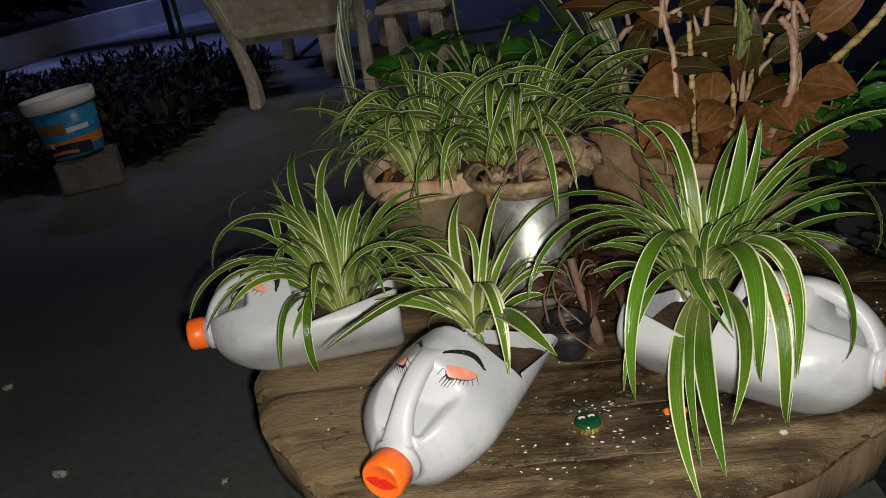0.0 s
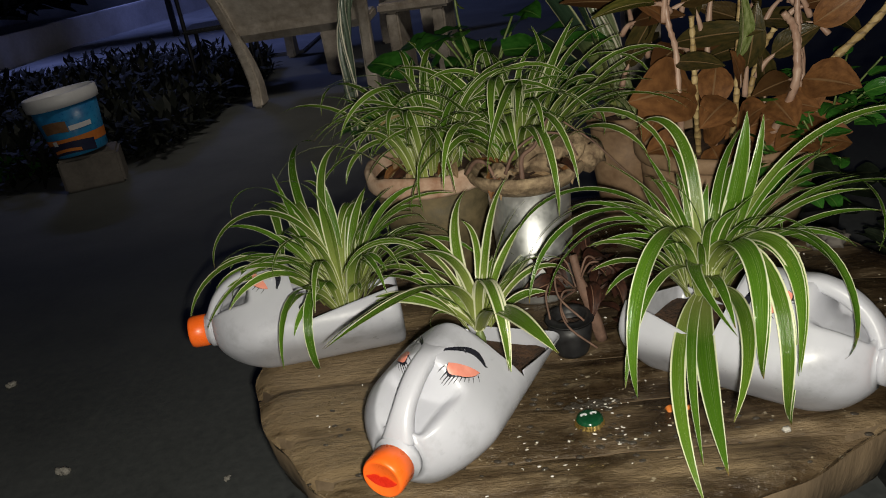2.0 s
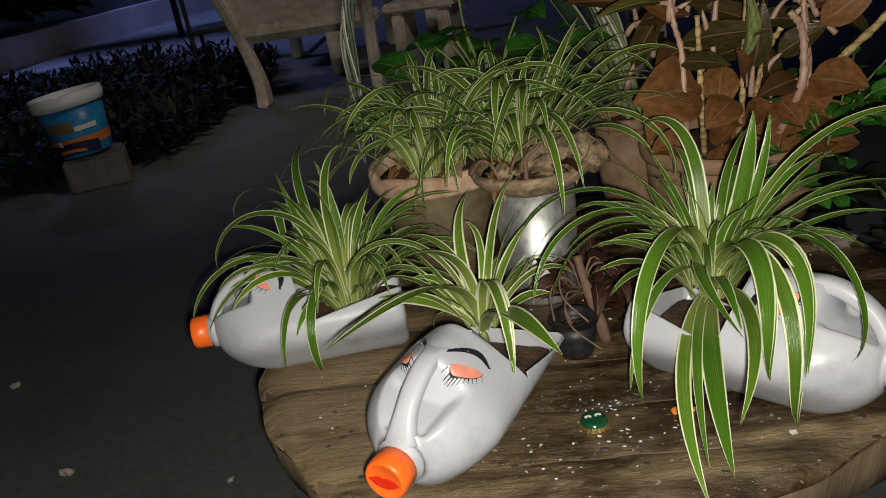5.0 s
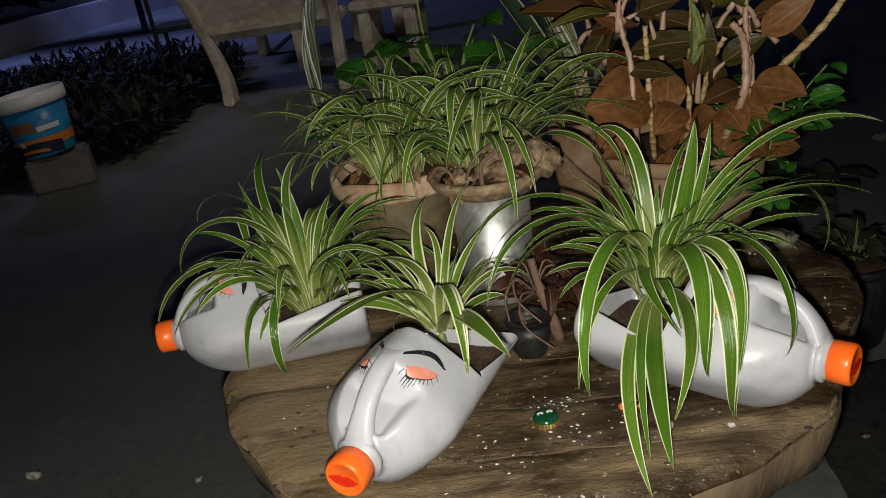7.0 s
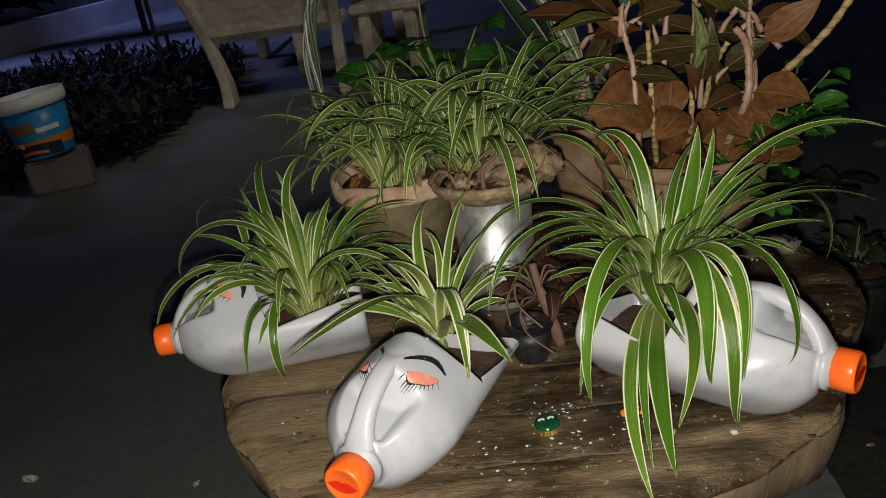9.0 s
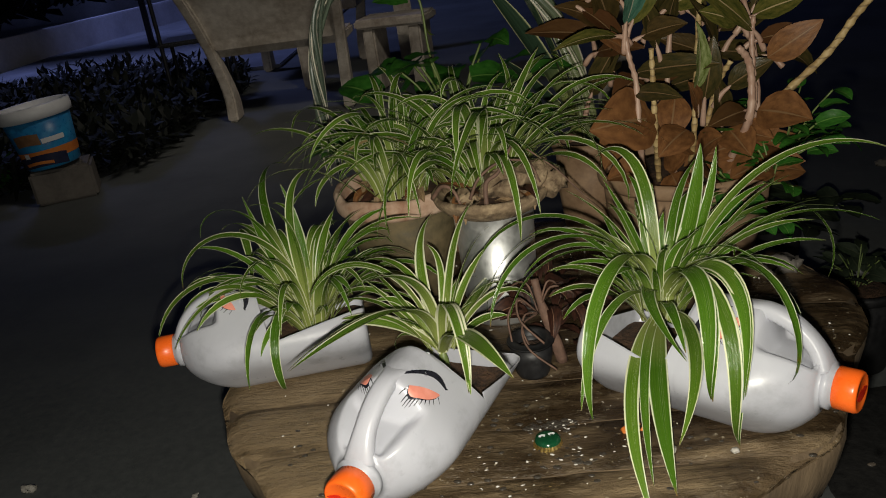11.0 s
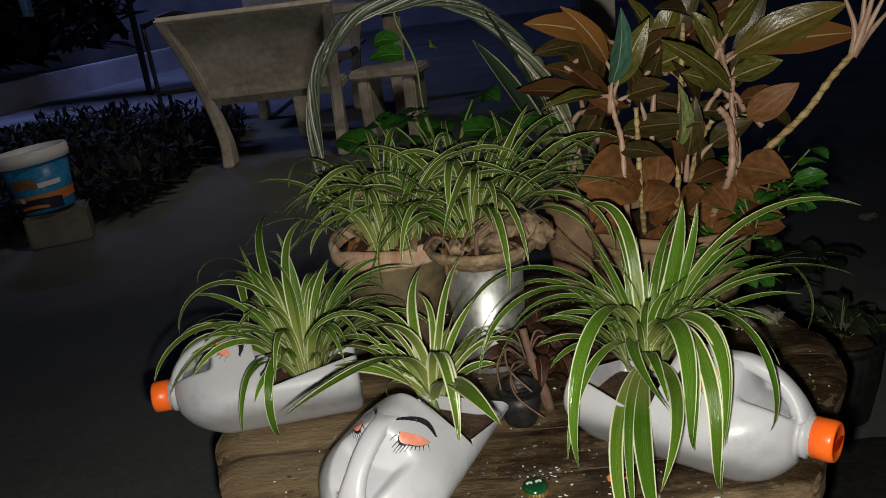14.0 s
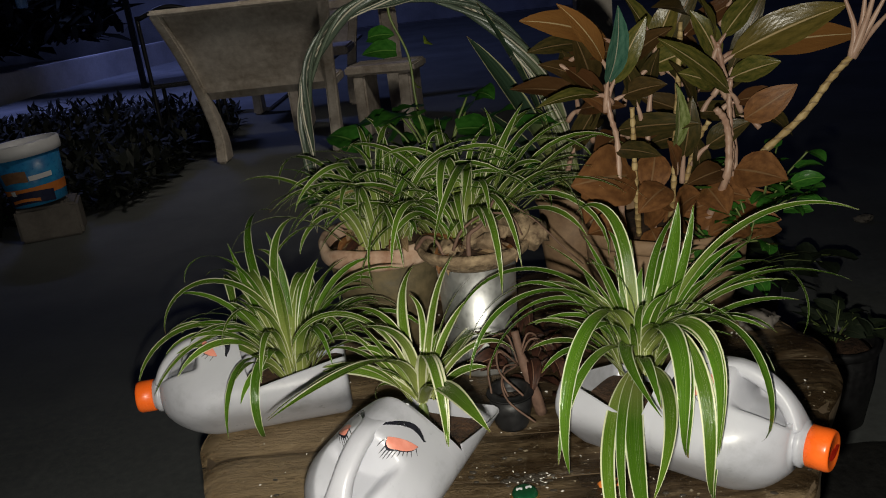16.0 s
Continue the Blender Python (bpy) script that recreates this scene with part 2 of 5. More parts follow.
M_SNAKE = leaf_material("snake_blade", (0.015, 0.035, 0.02), (0.05, 0.09, 0.05), (0.40, 0.40, 0.22), 0.43, 0.1, 0.35, 0.05)
M_AGLAO = broad_leaf_material("bronze_leaf", (0.050, 0.062, 0.012), (0.155, 0.135, 0.032), (0.50, 0.38, 0.20), 0.27, (0.24, 0.10, 0.03))
M_BROWNLEAF = broad_leaf_material("brown_leaf", (0.14, 0.058, 0.020), (0.27, 0.12, 0.042), (0.26, 0.15, 0.07), 0.55)
M_TEALLEAF = broad_leaf_material("teal_sheen_leaf", (0.03, 0.10, 0.07), (0.09, 0.20, 0.14), (0.40, 0.40, 0.30), 0.22)
M_GREENLEAF = broad_leaf_material("pale_streaked_leaf", (0.10, 0.15, 0.02), (0.40, 0.46, 0.20), (0.60, 0.55, 0.34), 0.25)
# dark bronze leaf, which also carries the shade inside the crown
M_DARKBRONZE_SHADE = broad_leaf_material("dark_bronze_shade_leaf", (0.030, 0.030, 0.010), (0.085, 0.062, 0.020), (0.22, 0.14, 0.07), 0.34, (0.10, 0.04, 0.016))
M_POTHOS = broad_leaf_material("heart_leaf", (0.02, 0.10, 0.012), (0.05, 0.18, 0.025), (0.14, 0.28, 0.06), 0.3)
M_LIME = broad_leaf_material("lime_leaf", (0.16, 0.26, 0.02), (0.28, 0.36, 0.04), (0.36, 0.42, 0.10), 0.35)
# leaf tone lower than real, with the dimness round the stump in the colour
M_SHADELEAF = broad_leaf_material("night_shaded_leaf", (0.012, 0.022, 0.010), (0.03, 0.045, 0.022), (0.05, 0.06, 0.03), 0.75)
M_REDLEAF = broad_leaf_material("red_withered_leaf", (0.022, 0.009, 0.006), (0.075, 0.028, 0.017), (0.26, 0.14, 0.09), 0.55)
M_PINKSTEM = surface("pink_stem", (0.30, 0.17, 0.12), (0.52, 0.36, 0.27), 30, 120, 0.45, 0.3, 0.001, (1, 1, 0.3))
M_CANE = ringed_cane_material()
M_STEMGREEN = surface("green_stem", (0.08, 0.12, 0.03), (0.20, 0.26, 0.08), 40, 120, 0.5, 0.3, 0.001)
M_ROOT = surface("brown_root", (0.07, 0.04, 0.028), (0.24, 0.14, 0.10), 40, 140, 0.75, 0.6, 0.002)


# ---- mesh helpers ----
def part(name, bm, material, parent=None, label="", smooth=True):
    me = bpy.data.meshes.new(name)
    if smooth:
        for f in bm.faces:
            f.smooth = True
    bm.to_mesh(me)
    bm.free()
    for m in material if isinstance(material, (list, tuple)) else (material,):
        me.materials.append(m)
    ob = new(name, me)
    if parent:
        ob.parent = parent
    if label:
        ob["label"] = label
    return ob


def thing(name, label, category, place=(0, 0, 0), rz=0.0, group="", kind=""):
    ob = new(name)
    ob.empty_display_size = 0.02
    ob.matrix_world = pose(*place, 0, 0, rz)
    return tagged(ob, label, category, group, kind)


def lathe(rings, count=40, closed_bottom=True, closed_top=False, wob=0.0, seed=0):
    """rings: (radius, z) from the outside bottom on, round the profile."""
    bm = bmesh.new()
    rnd = random.Random(seed)
    ph = [rnd.uniform(0, 6.28) for _ in range(3)]
    rows = []
    for r, z in rings:
        row = []
        for i in range(count):
            a = 2 * math.pi * i / count
            k = 1 + wob * (math.sin(2 * a + ph[0]) + 0.6 * math.sin(3 * a + ph[1]) + 0.4 * math.sin(7 * a + ph[2]))
            row.append(bm.verts.new((r * k * math.cos(a), r * k * math.sin(a), z)))
        rows.append(row)
    for a, b in zip(rows, rows[1:]):
        for i in range(count):
            j = (i + 1) % count
            bm.faces.new((a[i], a[j], b[j], b[i]))
    if closed_bottom:
        bm.faces.new(rows[0][::-1])
    if closed_top:
        bm.faces.new(rows[-1])
    return bm


def tube(points, radii, count=10, flat=1.0, caps=True):
    """A tube along points; flat squeezes it across."""
    bm = bmesh.new()
    pts = [Vector(p) for p in points]
    if not isinstance(radii, (list, tuple)):
        radii = [radii] * len(pts)
    rows, side = [], None
    for i, p in enumerate(pts):
        d = (pts[min(i + 1, len(pts) - 1)] - pts[max(i - 1, 0)]).normalized()
        if side is None:
            side = d.cross(Vector((0, 0, 1)))
            if side.length < 0.05:
                side = d.cross(Vector((0, 1, 0)))
        side = (side - d * side.dot(d)).normalized()
        up = side.cross(d)
        rows.append([bm.verts.new(p + (side * math.cos(a) + up * math.sin(a) * flat) * radii[i]) for a in (2 * math.pi * k / count for k in range(count))])
    for a, b in zip(rows, rows[1:]):
        for i in range(count):
            j = (i + 1) % count
            bm.faces.new((a[i], a[j], b[j], b[i]))
    if caps:
        bm.faces.new(rows[0][::-1])
        bm.faces.new(rows[-1])
    bmesh.ops.recalc_face_normals(bm, faces=bm.faces[:])
    return bm


def bend(points, steps=6):
    """Catmull-Rom through points."""
    p = [Vector(q) for q in points]
    p = [2 * p[0] - p[1], *p, 2 * p[-1] - p[-2]]
    out = []
    for i in range(1, len(p) - 2):
        for k in range(steps):
            t = k / steps
            a, b, c, d = p[i - 1], p[i], p[i + 1], p[i + 2]
            out.append(0.5 * (2 * b + (c - a) * t + (2 * a - 5 * b + 4 * c - d) * t * t + (3 * b - a - 3 * c + d) * t ** 3))
    out.append(p[-2])
    return out


def box(sx, sy, sz, bevel=0.01, segments=2, base=True):
    bm = bmesh.new()
    bmesh.ops.create_cube(bm, size=1)
    for v in bm.verts:
        v.co = Vector((v.co.x * sx, v.co.y * sy, (v.co.z + (0.5 if base else 0)) * sz))
    if bevel:
        bmesh.ops.bevel(bm, geom=bm.edges[:], offset=bevel, segments=segments, affect="EDGES")
    return bm


def roughen(bm, amount, scale, seed=0.0):
    for v in bm.verts:
        n = noise.noise_vector(v.co * scale + Vector((seed, seed * 1.7, 3.1)))
        v.co += n * amount
    return bm


def blade(azimuth, lift, length, droop, width, seed=0, fold=0.25, side=0.0, steps=14, power=1.6):
    """A strap leaf from the origin. lift: starting angle above level, droop: degrees that it has turned down at its tip,
    side: degrees that it swings sideways."""
    bm = bmesh.new()
    uv = bm.loops.layers.uv.new("UVMap")
    rnd = random.Random(seed)
    p, rows = Vector((0, 0, 0)), []
    twist0, twist1 = rnd.uniform(-14, 14), rnd.uniform(-40, 40)
    for i in range(steps + 1):
        t = i / steps
        el = radians(lift - droop * t ** power)
        az = radians(azimuth + side * t * t)
        d = Vector((math.cos(az) * math.cos(el), math.sin(az) * math.cos(el), math.sin(el)))
        across = Vector((-math.sin(az), math.cos(az), 0))
        tw = radians(twist0 + twist1 * t)
        up = across.cross(d) * -1
        across = across * math.cos(tw) + up * math.sin(tw)
        up = d.cross(across)
        w = width * 0.5 * (0.62 + 0.38 * math.sin(min(t / 0.45, 1) * math.pi / 2)) * (1 - max(0, (t - 0.5) / 0.5) ** 2.2) + 0.0004
        f = fold * (1 - 0.6 * t)
        rows.append(([bm.verts.new(p + across * w * x + up * w * (abs(x) * f)) for x in (-1, -0.55, 0, 0.55, 1)], t))
        p = p + d * (length / steps)
    for (a, ta), (b, tb) in zip(rows, rows[1:]):
        for i in range(4):
            face = bm.faces.new((a[i], a[i + 1], b[i + 1], b[i]))
            for loop, (x, y) in zip(face.loops, ((i, ta), (i + 1, ta), (i + 1, tb), (i, tb))):
                loop[uv].uv = ((-1, -0.55, 0, 0.55, 1)[x] * 0.5 + 0.5, y)
    return bm


def broad(length, width, lift, droop, seed=0, tip=1.0, steps=9, cup=0.22, heart=False):
    """A broad pointed leaf along +x from the origin, with its midrib sunk."""
    bm = bmesh.new()
    uv = bm.loops.layers.uv.new("UVMap")
    rnd = random.Random(seed)
    tw = rnd.uniform(-0.5, 0.5)
    p, rows = Vector((0, 0, 0)), []
    xs = (-1, -0.6, -0.2, 0, 0.2, 0.6, 1)
    for i in range(steps + 1):
        t = i / steps
        el = radians(lift - droop * t)
        d = Vector((math.cos(el), 0, math.sin(el)))
        across = Vector((0, math.cos(tw * t), math.sin(tw * t)))
        up = d.cross(across)
        if heart:
            w = width * 0.5 * (math.sin(math.pi * (0.18 + 0.82 * t)) ** 0.8)
        else:
            w = width * 0.5 * math.sin(math.pi * t ** 0.82) ** 0.85
        w = max(w, 0.0008)
        wave = 0.06 * math.sin(t * 15 + seed)
        rows.append(([bm.verts.new(p + across * w * x + up * w * (abs(x) * cup + (wave if abs(x) == 1 else 0))) for x in xs], t))
        p = p + d * (length / steps)
    for (a, ta), (b, tb) in zip(rows, rows[1:]):
        for i in range(6):
            face = bm.faces.new((a[i], a[i + 1], b[i + 1], b[i]))
            for loop, (x, y) in zip(face.loops, ((i, ta), (i + 1, ta), (i + 1, tb), (i, tb))):
                loop[uv].uv = (xs[x] * 0.5 + 0.5, y)
    return bm


# ---- ground ----
def make_ground():
    bm = bmesh.new()
    # finer squares near the table, coarse out to the horizon
    cuts = [-400, -60, -20, -8, -4, -2.5, -1.5, -0.8, 0, 0.8, 1.5, 2.5, 4, 8, 20, 60, 400]
    vs = [[bm.verts.new((x, y + 1.0, 0)) for y in cuts] for x in cuts]
    for i in range(len(cuts) - 1):
        for j in range(len(cuts) - 1):
            bm.faces.new((vs[i][j], vs[i + 1][j], vs[i + 1][j + 1], vs[i][j + 1]))
    return tagged(part("ground", bm, M_GROUND), "dark worn concrete yard at night", "ground", kind="structure")


make_ground()

M_DARK_SHEET = surface("dark_rough_ground", (0.008, 0.008, 0.008), (0.028, 0.027, 0.025), 5, 60, 0.7, 0.9, 0.008)


def make_dark_sheet():
    """Dark uneven sheet on one side of the stump, a few millimetres proud of the concrete."""
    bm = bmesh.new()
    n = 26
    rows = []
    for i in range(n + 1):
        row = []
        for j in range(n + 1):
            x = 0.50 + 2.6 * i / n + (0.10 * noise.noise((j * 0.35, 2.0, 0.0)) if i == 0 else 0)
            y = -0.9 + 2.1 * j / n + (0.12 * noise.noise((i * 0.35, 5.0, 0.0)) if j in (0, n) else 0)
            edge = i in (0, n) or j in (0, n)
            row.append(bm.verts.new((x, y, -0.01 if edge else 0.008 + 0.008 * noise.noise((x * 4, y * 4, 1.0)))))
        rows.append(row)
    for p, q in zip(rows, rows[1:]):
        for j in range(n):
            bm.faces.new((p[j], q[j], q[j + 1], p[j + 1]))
    return tagged(part("dark_sheet", bm, M_DARK_SHEET), "dark uneven ground sheet beside the stump", "ground", kind="structure")


make_dark_sheet()

TABLE = Vector((0.085, 0.745, 0.45))


def make_stump():
    """Round slab of an old trunk on a narrower foot, its top sawn and cracked along the grain."""
    t = thing("stump_table", "round weathered wooden stump table, wet and cracked", "table", (TABLE.x, TABLE.y, 0))

    def edge(a):
        return 0.412 + 0.012 * math.sin(2 * a + 0.6) + 0.010 * math.sin(5 * a + 1.0) + 0.006 * math.sin(9 * a + 2.2) + 0.003 * math.sin(21 * a)

    # the top: boards of grain between cracks, each a sunk-edged strip
    cracks = [-0.43, -0.318, -0.235, -0.140, -0.02, 0.085, 0.20, 0.31, 0.43]
    for k in range(len(cracks) - 1):
        y0, y1 = cracks[k], cracks[k + 1]
        bm = bmesh.new()
        n, m = 64, 7
        grid = []
        for i in range(n + 1):
            x = -0.45 + 0.9 * i / n
            lo = y0 + 0.010 * noise.noise((x * 5, k * 3.7, 0.0)) + 0.004 * noise.noise((x * 22, k * 3.7, 4.0))
            hi = y1 + 0.010 * noise.noise((x * 5, (k + 1) * 3.7, 0.0)) + 0.004 * noise.noise((x * 22, (k + 1) * 3.7, 4.0))
            row = []
            for j in range(m + 1):
                f = j / m
                y = lo + 0.0012 + (hi - lo - 0.0024) * f
                a = math.atan2(y, x)
                r, lim = math.hypot(x, y), edge(a)
                px, py = x, y
                if r > lim:
                    px, py = x * lim / r, y * lim / r
                z = 0.0 + 0.0025 * noise.noise((x * 14, y * 40, 1.0)) - (0.004 if j in (0, m) else 0.0)
                z -= 0.010 * max(0.0, (min(r, lim) / lim - 0.93) / 0.07) ** 2
                row.append(bm.verts.new((px, py, 0.45 + z)))
            grid.append(row)
        for i in range(n):
            for j in range(m):
                q = (grid[i][j], grid[i + 1][j], grid[i + 1][j + 1], grid[i][j + 1])
                try:
                    bm.faces.new(q)
                except ValueError:
                    pass
        bmesh.ops.remove_doubles(bm, verts=bm.verts[:], dist=0.0004)
        bmesh.ops.dissolve_degenerate(bm, dist=0.0003, edges=bm.edges[:])
        part("top_strip", bm, M_WOOD, t)
    # the body under it
    bm = bmesh.new()
    n, rows = 90, []
    for z, k in ((0.443, 0.0), (0.443, 0.6), (0.443, 0.985), (0.432, 1.0), (0.40, 0.99), (0.37, 0.97), (0.345, 0.90), (0.33, 0.74), (0.30, 0.70), (0.15, 0.68), (0.03, 0.74), (0.0, 0.78)):
        row = []
        for i in range(n):
            a = 2 * math.pi * i / n
            r = edge(a) * max(k, 0.02) * (1 + (0.012 * noise.noise((math.cos(a) * 5, math.sin(a) * 5, z * 9)) if k > 0.7 else 0))
            row.append(bm.verts.new((r * math.cos(a), r * math.sin(a), z)))
        rows.append(row)
    for a, b in zip(rows, rows[1:]):
        for i in range(n):
            j = (i + 1) % n
            bm.faces.new((a[i], b[i], b[j], a[j]))
    part("trunk", bm, M_WOOD_SIDE, t, "rough trunk with a narrower foot")
    # a dark hollow knot
    bm = lathe([(0.0165, 0.0), (0.014, 0.0012), (0.009, 0.0016), (0.001, 0.0012)], 18, True, True, 0.10, 5)
    ob = part("knot", bm, M_SOIL, t, "dark hollow knot")
    ob.location = (-0.179 - TABLE.x, 0.665 - TABLE.y, 0.4475)
    ob.scale = (1.25, 0.9, 1)
    return t


make_stump()


# ---- jugs ----
def jug_half_width(s):
    """Half the width of the jug's square section, s metres from its base."""
    if s < 0.012:
        return 0.0520 + 0.0090 * math.sqrt(max(0, 1 - ((0.012 - s) / 0.012) ** 2))
    if s < 0.160:
        return 0.061
    if s < 0.240:
        q = (s - 0.160) / 0.080
        return 0.0205 + 0.0405 * (1 - q ** 2.5) ** 0.6
    return 0.0205


def smooth_step(lo, hi, x):
    q = max(0.0, min(1.0, (x - lo) / (hi - lo)))
    return q * q * (3 - 2 * q)


def jug_point(s, a, off=0.0):
    """Point of the jug: s from the base along +x, a the angle from the handle's corner; a dished grip lies under the handle."""
    r = jug_half_width(s) + off
    n = 2 + 1.9 * max(0.0, min(1.0, (0.230 - s) / 0.05))
    ca, sa = math.cos(a + math.pi / 4), math.sin(a + math.pi / 4)
    k = (abs(ca) ** n + abs(sa) ** n) ** (-1 / n)
    w = abs((a + math.pi) % (2 * math.pi) - math.pi)
    dish = smooth_step(0.180, 0.196, s) * (1 - smooth_step(0.229, 0.238, s)) * (1 - smooth_step(0.66, 0.82, w))
    k *= 1 - dish * (0.24 + 0.30 * math.cos(min(w, 0.9) * 1.7))
    return Vector((s, -r * k * math.sin(a), r * k * math.cos(a)))


def make_jug(label, base, heading, tip, roll, size, slim, eye_s, eye_a, cut_turn, cut_base, cut_brow, cut_s, soil_z, seed):
    """Milk jug laid on its side with the top cut out as a planter: cap towards +x, painted eyes either side of the handle."""
    t = thing("jug_planter", label, "planter", group="jug planters on the table")
    t.matrix_world = pose(*base, roll, tip, heading) @ Matrix.Diagonal((size, size * slim, size * slim, 1))
    bm = bmesh.new()
    stations = [0, 0.002, 0.005, 0.012] + [0.012 + (cut_s * 0.80 - 0.012) * i / 8 for i in range(1, 9)] + [cut_s * (0.80 + 0.02 * i) for i in range(1, 10)]
    stations += [cut_s + (0.240 - cut_s) * i / 44 for i in range(45)] + [0.241, 0.246, 0.2475, 0.252]
    n, rows = 96, []
    for s in stations:
        if s < cut_s - 0.0005:
            # the cut: low behind the brow, rising towards the base
            q = s / cut_s
            cut = radians(cut_base + (cut_brow - cut_base) * q / 0.86) if q < 0.86 else radians(cut_brow * (1 - ((q - 0.86) / 0.14) ** 1.4) + 6)
        else:
            cut = 0.0
        row = []
        for i in range(n + 1):
            a = radians(cut_turn) + cut + (2 * math.pi - 2 * cut) * i / n
            p = jug_point(s, a, 0.003 if 0.2405 < s < 0.247 else -0.0008 * (s > 0.247))
            row.append(bm.verts.new(p))
        rows.append(row)
    for a, b in zip(rows, rows[1:]):
        for i in range(n):
            bm.faces.new((a[i], b[i], b[i + 1], a[i + 1]))
    bm.faces.new(rows[0])
    bmesh.ops.remove_doubles(bm, verts=[v for r in rows for v in (r[0], r[-1])], dist=0.0005)
    bmesh.ops.recalc_face_normals(bm, faces=bm.faces[:])
    body = part("body", bm, M_JUG, t, "milky white translucent plastic, cut open")
    solid = body.modifiers.new("thickness", "SOLIDIFY")
    solid.thickness, solid.offset = 0.0012, 0.0
    # strap handle over the grip, flaring into the brow and the neck
    pts = bend([(0.152, 0, 0.0600), (0.166, 0, 0.0650), (0.184, 0, 0.0660), (0.202, 0, 0.0605), (0.218, 0, 0.0500), (0.231, 0, 0.0350), (0.240, 0, 0.0170)], 6)
    bm, rows, last = bmesh.new(), [], len(pts) - 1
    for i, p in enumerate(pts):
        d = (pts[min(i + 1, last)] - pts[max(i - 1, 0)]).normalized()
        up = d.cross(Vector((0, -1, 0)))
        f = i / last
        wide = 0.0108 + 0.017 * max(0.0, 1 - f / 0.30) ** 1.6 + 0.006 * max(0.0, (f - 0.72) / 0.28) ** 1.5
        thick = 0.0082 - 0.0022 * max(0.0, 1 - f / 0.3)
        row = []
        for k in range(20):
            a = 2 * math.pi * k / 20
            c, e = math.cos(a), math.sin(a)
            row.append(bm.verts.new(p + Vector((0, 1, 0)) * wide * math.copysign(abs(c) ** 0.7, c) + up * thick * math.copysign(abs(e) ** 0.8, e)))
        rows.append(row)
    for p, q in zip(rows, rows[1:]):
        for k in range(20):
            bm.faces.new((p[k], p[(k + 1) % 20], q[(k + 1) % 20], q[k]))
    bm.faces.new(rows[0][::-1])
    bm.faces.new(rows[-1])
    bmesh.ops.recalc_face_normals(bm, faces=bm.faces[:])
    part("handle", bm, M_JUG, t)
    # orange cap, ribbed
    bm = bmesh.new()
    count, rows = 72, []
    for r, x in ((0.0202, 0.250), (0.0210, 0.2505), (0.0210, 0.268), (0.0202, 0.271), (0.0185, 0.272), (0.0170, 0.2712), (0.001, 0.2712)):
        row = []
        for i in range(count):
            a = 2 * math.pi * i / count
            rr = r + (0.0004 if i % 2 and 0.0205 < r else 0)
            row.append(bm.verts.new((x, rr * math.cos(a), rr * math.sin(a))))
        rows.append(row)
    for a, b in zip(rows, rows[1:]):
        for i in range(count):
            j = (i + 1) % count
            bm.faces.new((a[i], b[i], b[j], a[j]))
    bm.faces.new(rows[0])
    bmesh.ops.recalc_face_normals(bm, faces=bm.faces[:])
    cap = part("cap", bm, M_ORANGE, t, "orange screw cap with red painted lips")
    # painted lips on the cap's face
    bm = bmesh.new()
    mid, top, low = [], [], []
    m = 24
    for i in range(m + 1):
        u = -1 + 2 * i / m
        y = u * 0.0165
        up = 0.0062 * (1 - abs(u) ** 1.6) * (1 - 0.42 * math.exp(-(u / 0.16) ** 2))
        dn = -0.0078 * (1 - abs(u) ** 2.2)
        mid.append(bm.verts.new((0.2722, y, 0.0004 * math.cos(u * 9))))
        top.append(bm.verts.new((0.2720, y, up)))
        low.append(bm.verts.new((0.2720, y, dn)))
    for i in range(m):
        for a, b in ((mid, top), (low, mid)):
            try:
                bm.faces.new((a[i], a[i + 1], b[i + 1], b[i]))
            except ValueError:
                pass
    bmesh.ops.recalc_face_normals(bm, faces=bm.faces[:])
    part("lips", bm, M_LIPS, cap, "red painted lips")
    # painted eyes
    for sign in (-1, 1):

        def on(s, a, off=0.0009):
            return jug_point(s + eye_s, sign * (a + eye_a * (1 if sign < 0 else 1.4)), off)

        bm = bmesh.new()
        m, rows = 18, []
        for i in range(m + 1):
            u = -1 + 2 * i / m
            deep = 0.0125 * math.sqrt(max(0, 1 - u * u)) + 0.0003
            rows.append([bm.verts.new(on(0.1635 - 0.0095 * u - 0.003 * (1 - u * u) * (1 - j / 5) + deep * j / 5, 0.66 + 0.23 * u, 0.0018)) for j in range(6)])
        for p, q in zip(rows, rows[1:]):
            for j in range(5):
                bm.faces.new((p[j], q[j], q[j + 1], p[j + 1]))
        eye = part("eyelid", bm, M_LID, t, "coral painted eyelid")
        bm = bmesh.new()
        for i in range(m):
            quad = []
            for u, extra in ((-1 + 2 * i / m, 0.0), (-1 + 2 * (i + 1) / m, 0.0), (-1 + 2 * (i + 1) / m, 0.0012), (-1 + 2 * i / m, 0.0012)):
                quad.append(bm.verts.new(on(0.1635 - 0.0095 * u + 0.0125 * math.sqrt(max(0, 1 - u * u)) + extra, 0.66 + 0.235 * u, 0.0021)))
            bm.faces.new(quad)
        part("lash_line", bm, M_LINER, eye, "black painted line")
        for i in range(11):
            u = -0.96 + 1.92 * i / 10
            s0, a0 = 0.164 - 0.0095 * u + 0.0125 * math.sqrt(max(0, 1 - u * u)), 0.66 + 0.235 * u
            ln, lean, w = 0.0048, 0.09 * u, 0.011
            bm = bmesh.new()
            rows = []
            for j in range(4):
                f = j / 3
                rows.append([bm.verts.new(on(s0 + ln * f, a0 + lean * f + e * w * (1 - 0.6 * f), 0.0023)) for e in (-1, 1)])
            for p, q in zip(rows, rows[1:]):
                bm.faces.new((p[0], p[1], q[1], q[0]))
            part("lash", bm, M_LINER, eye)
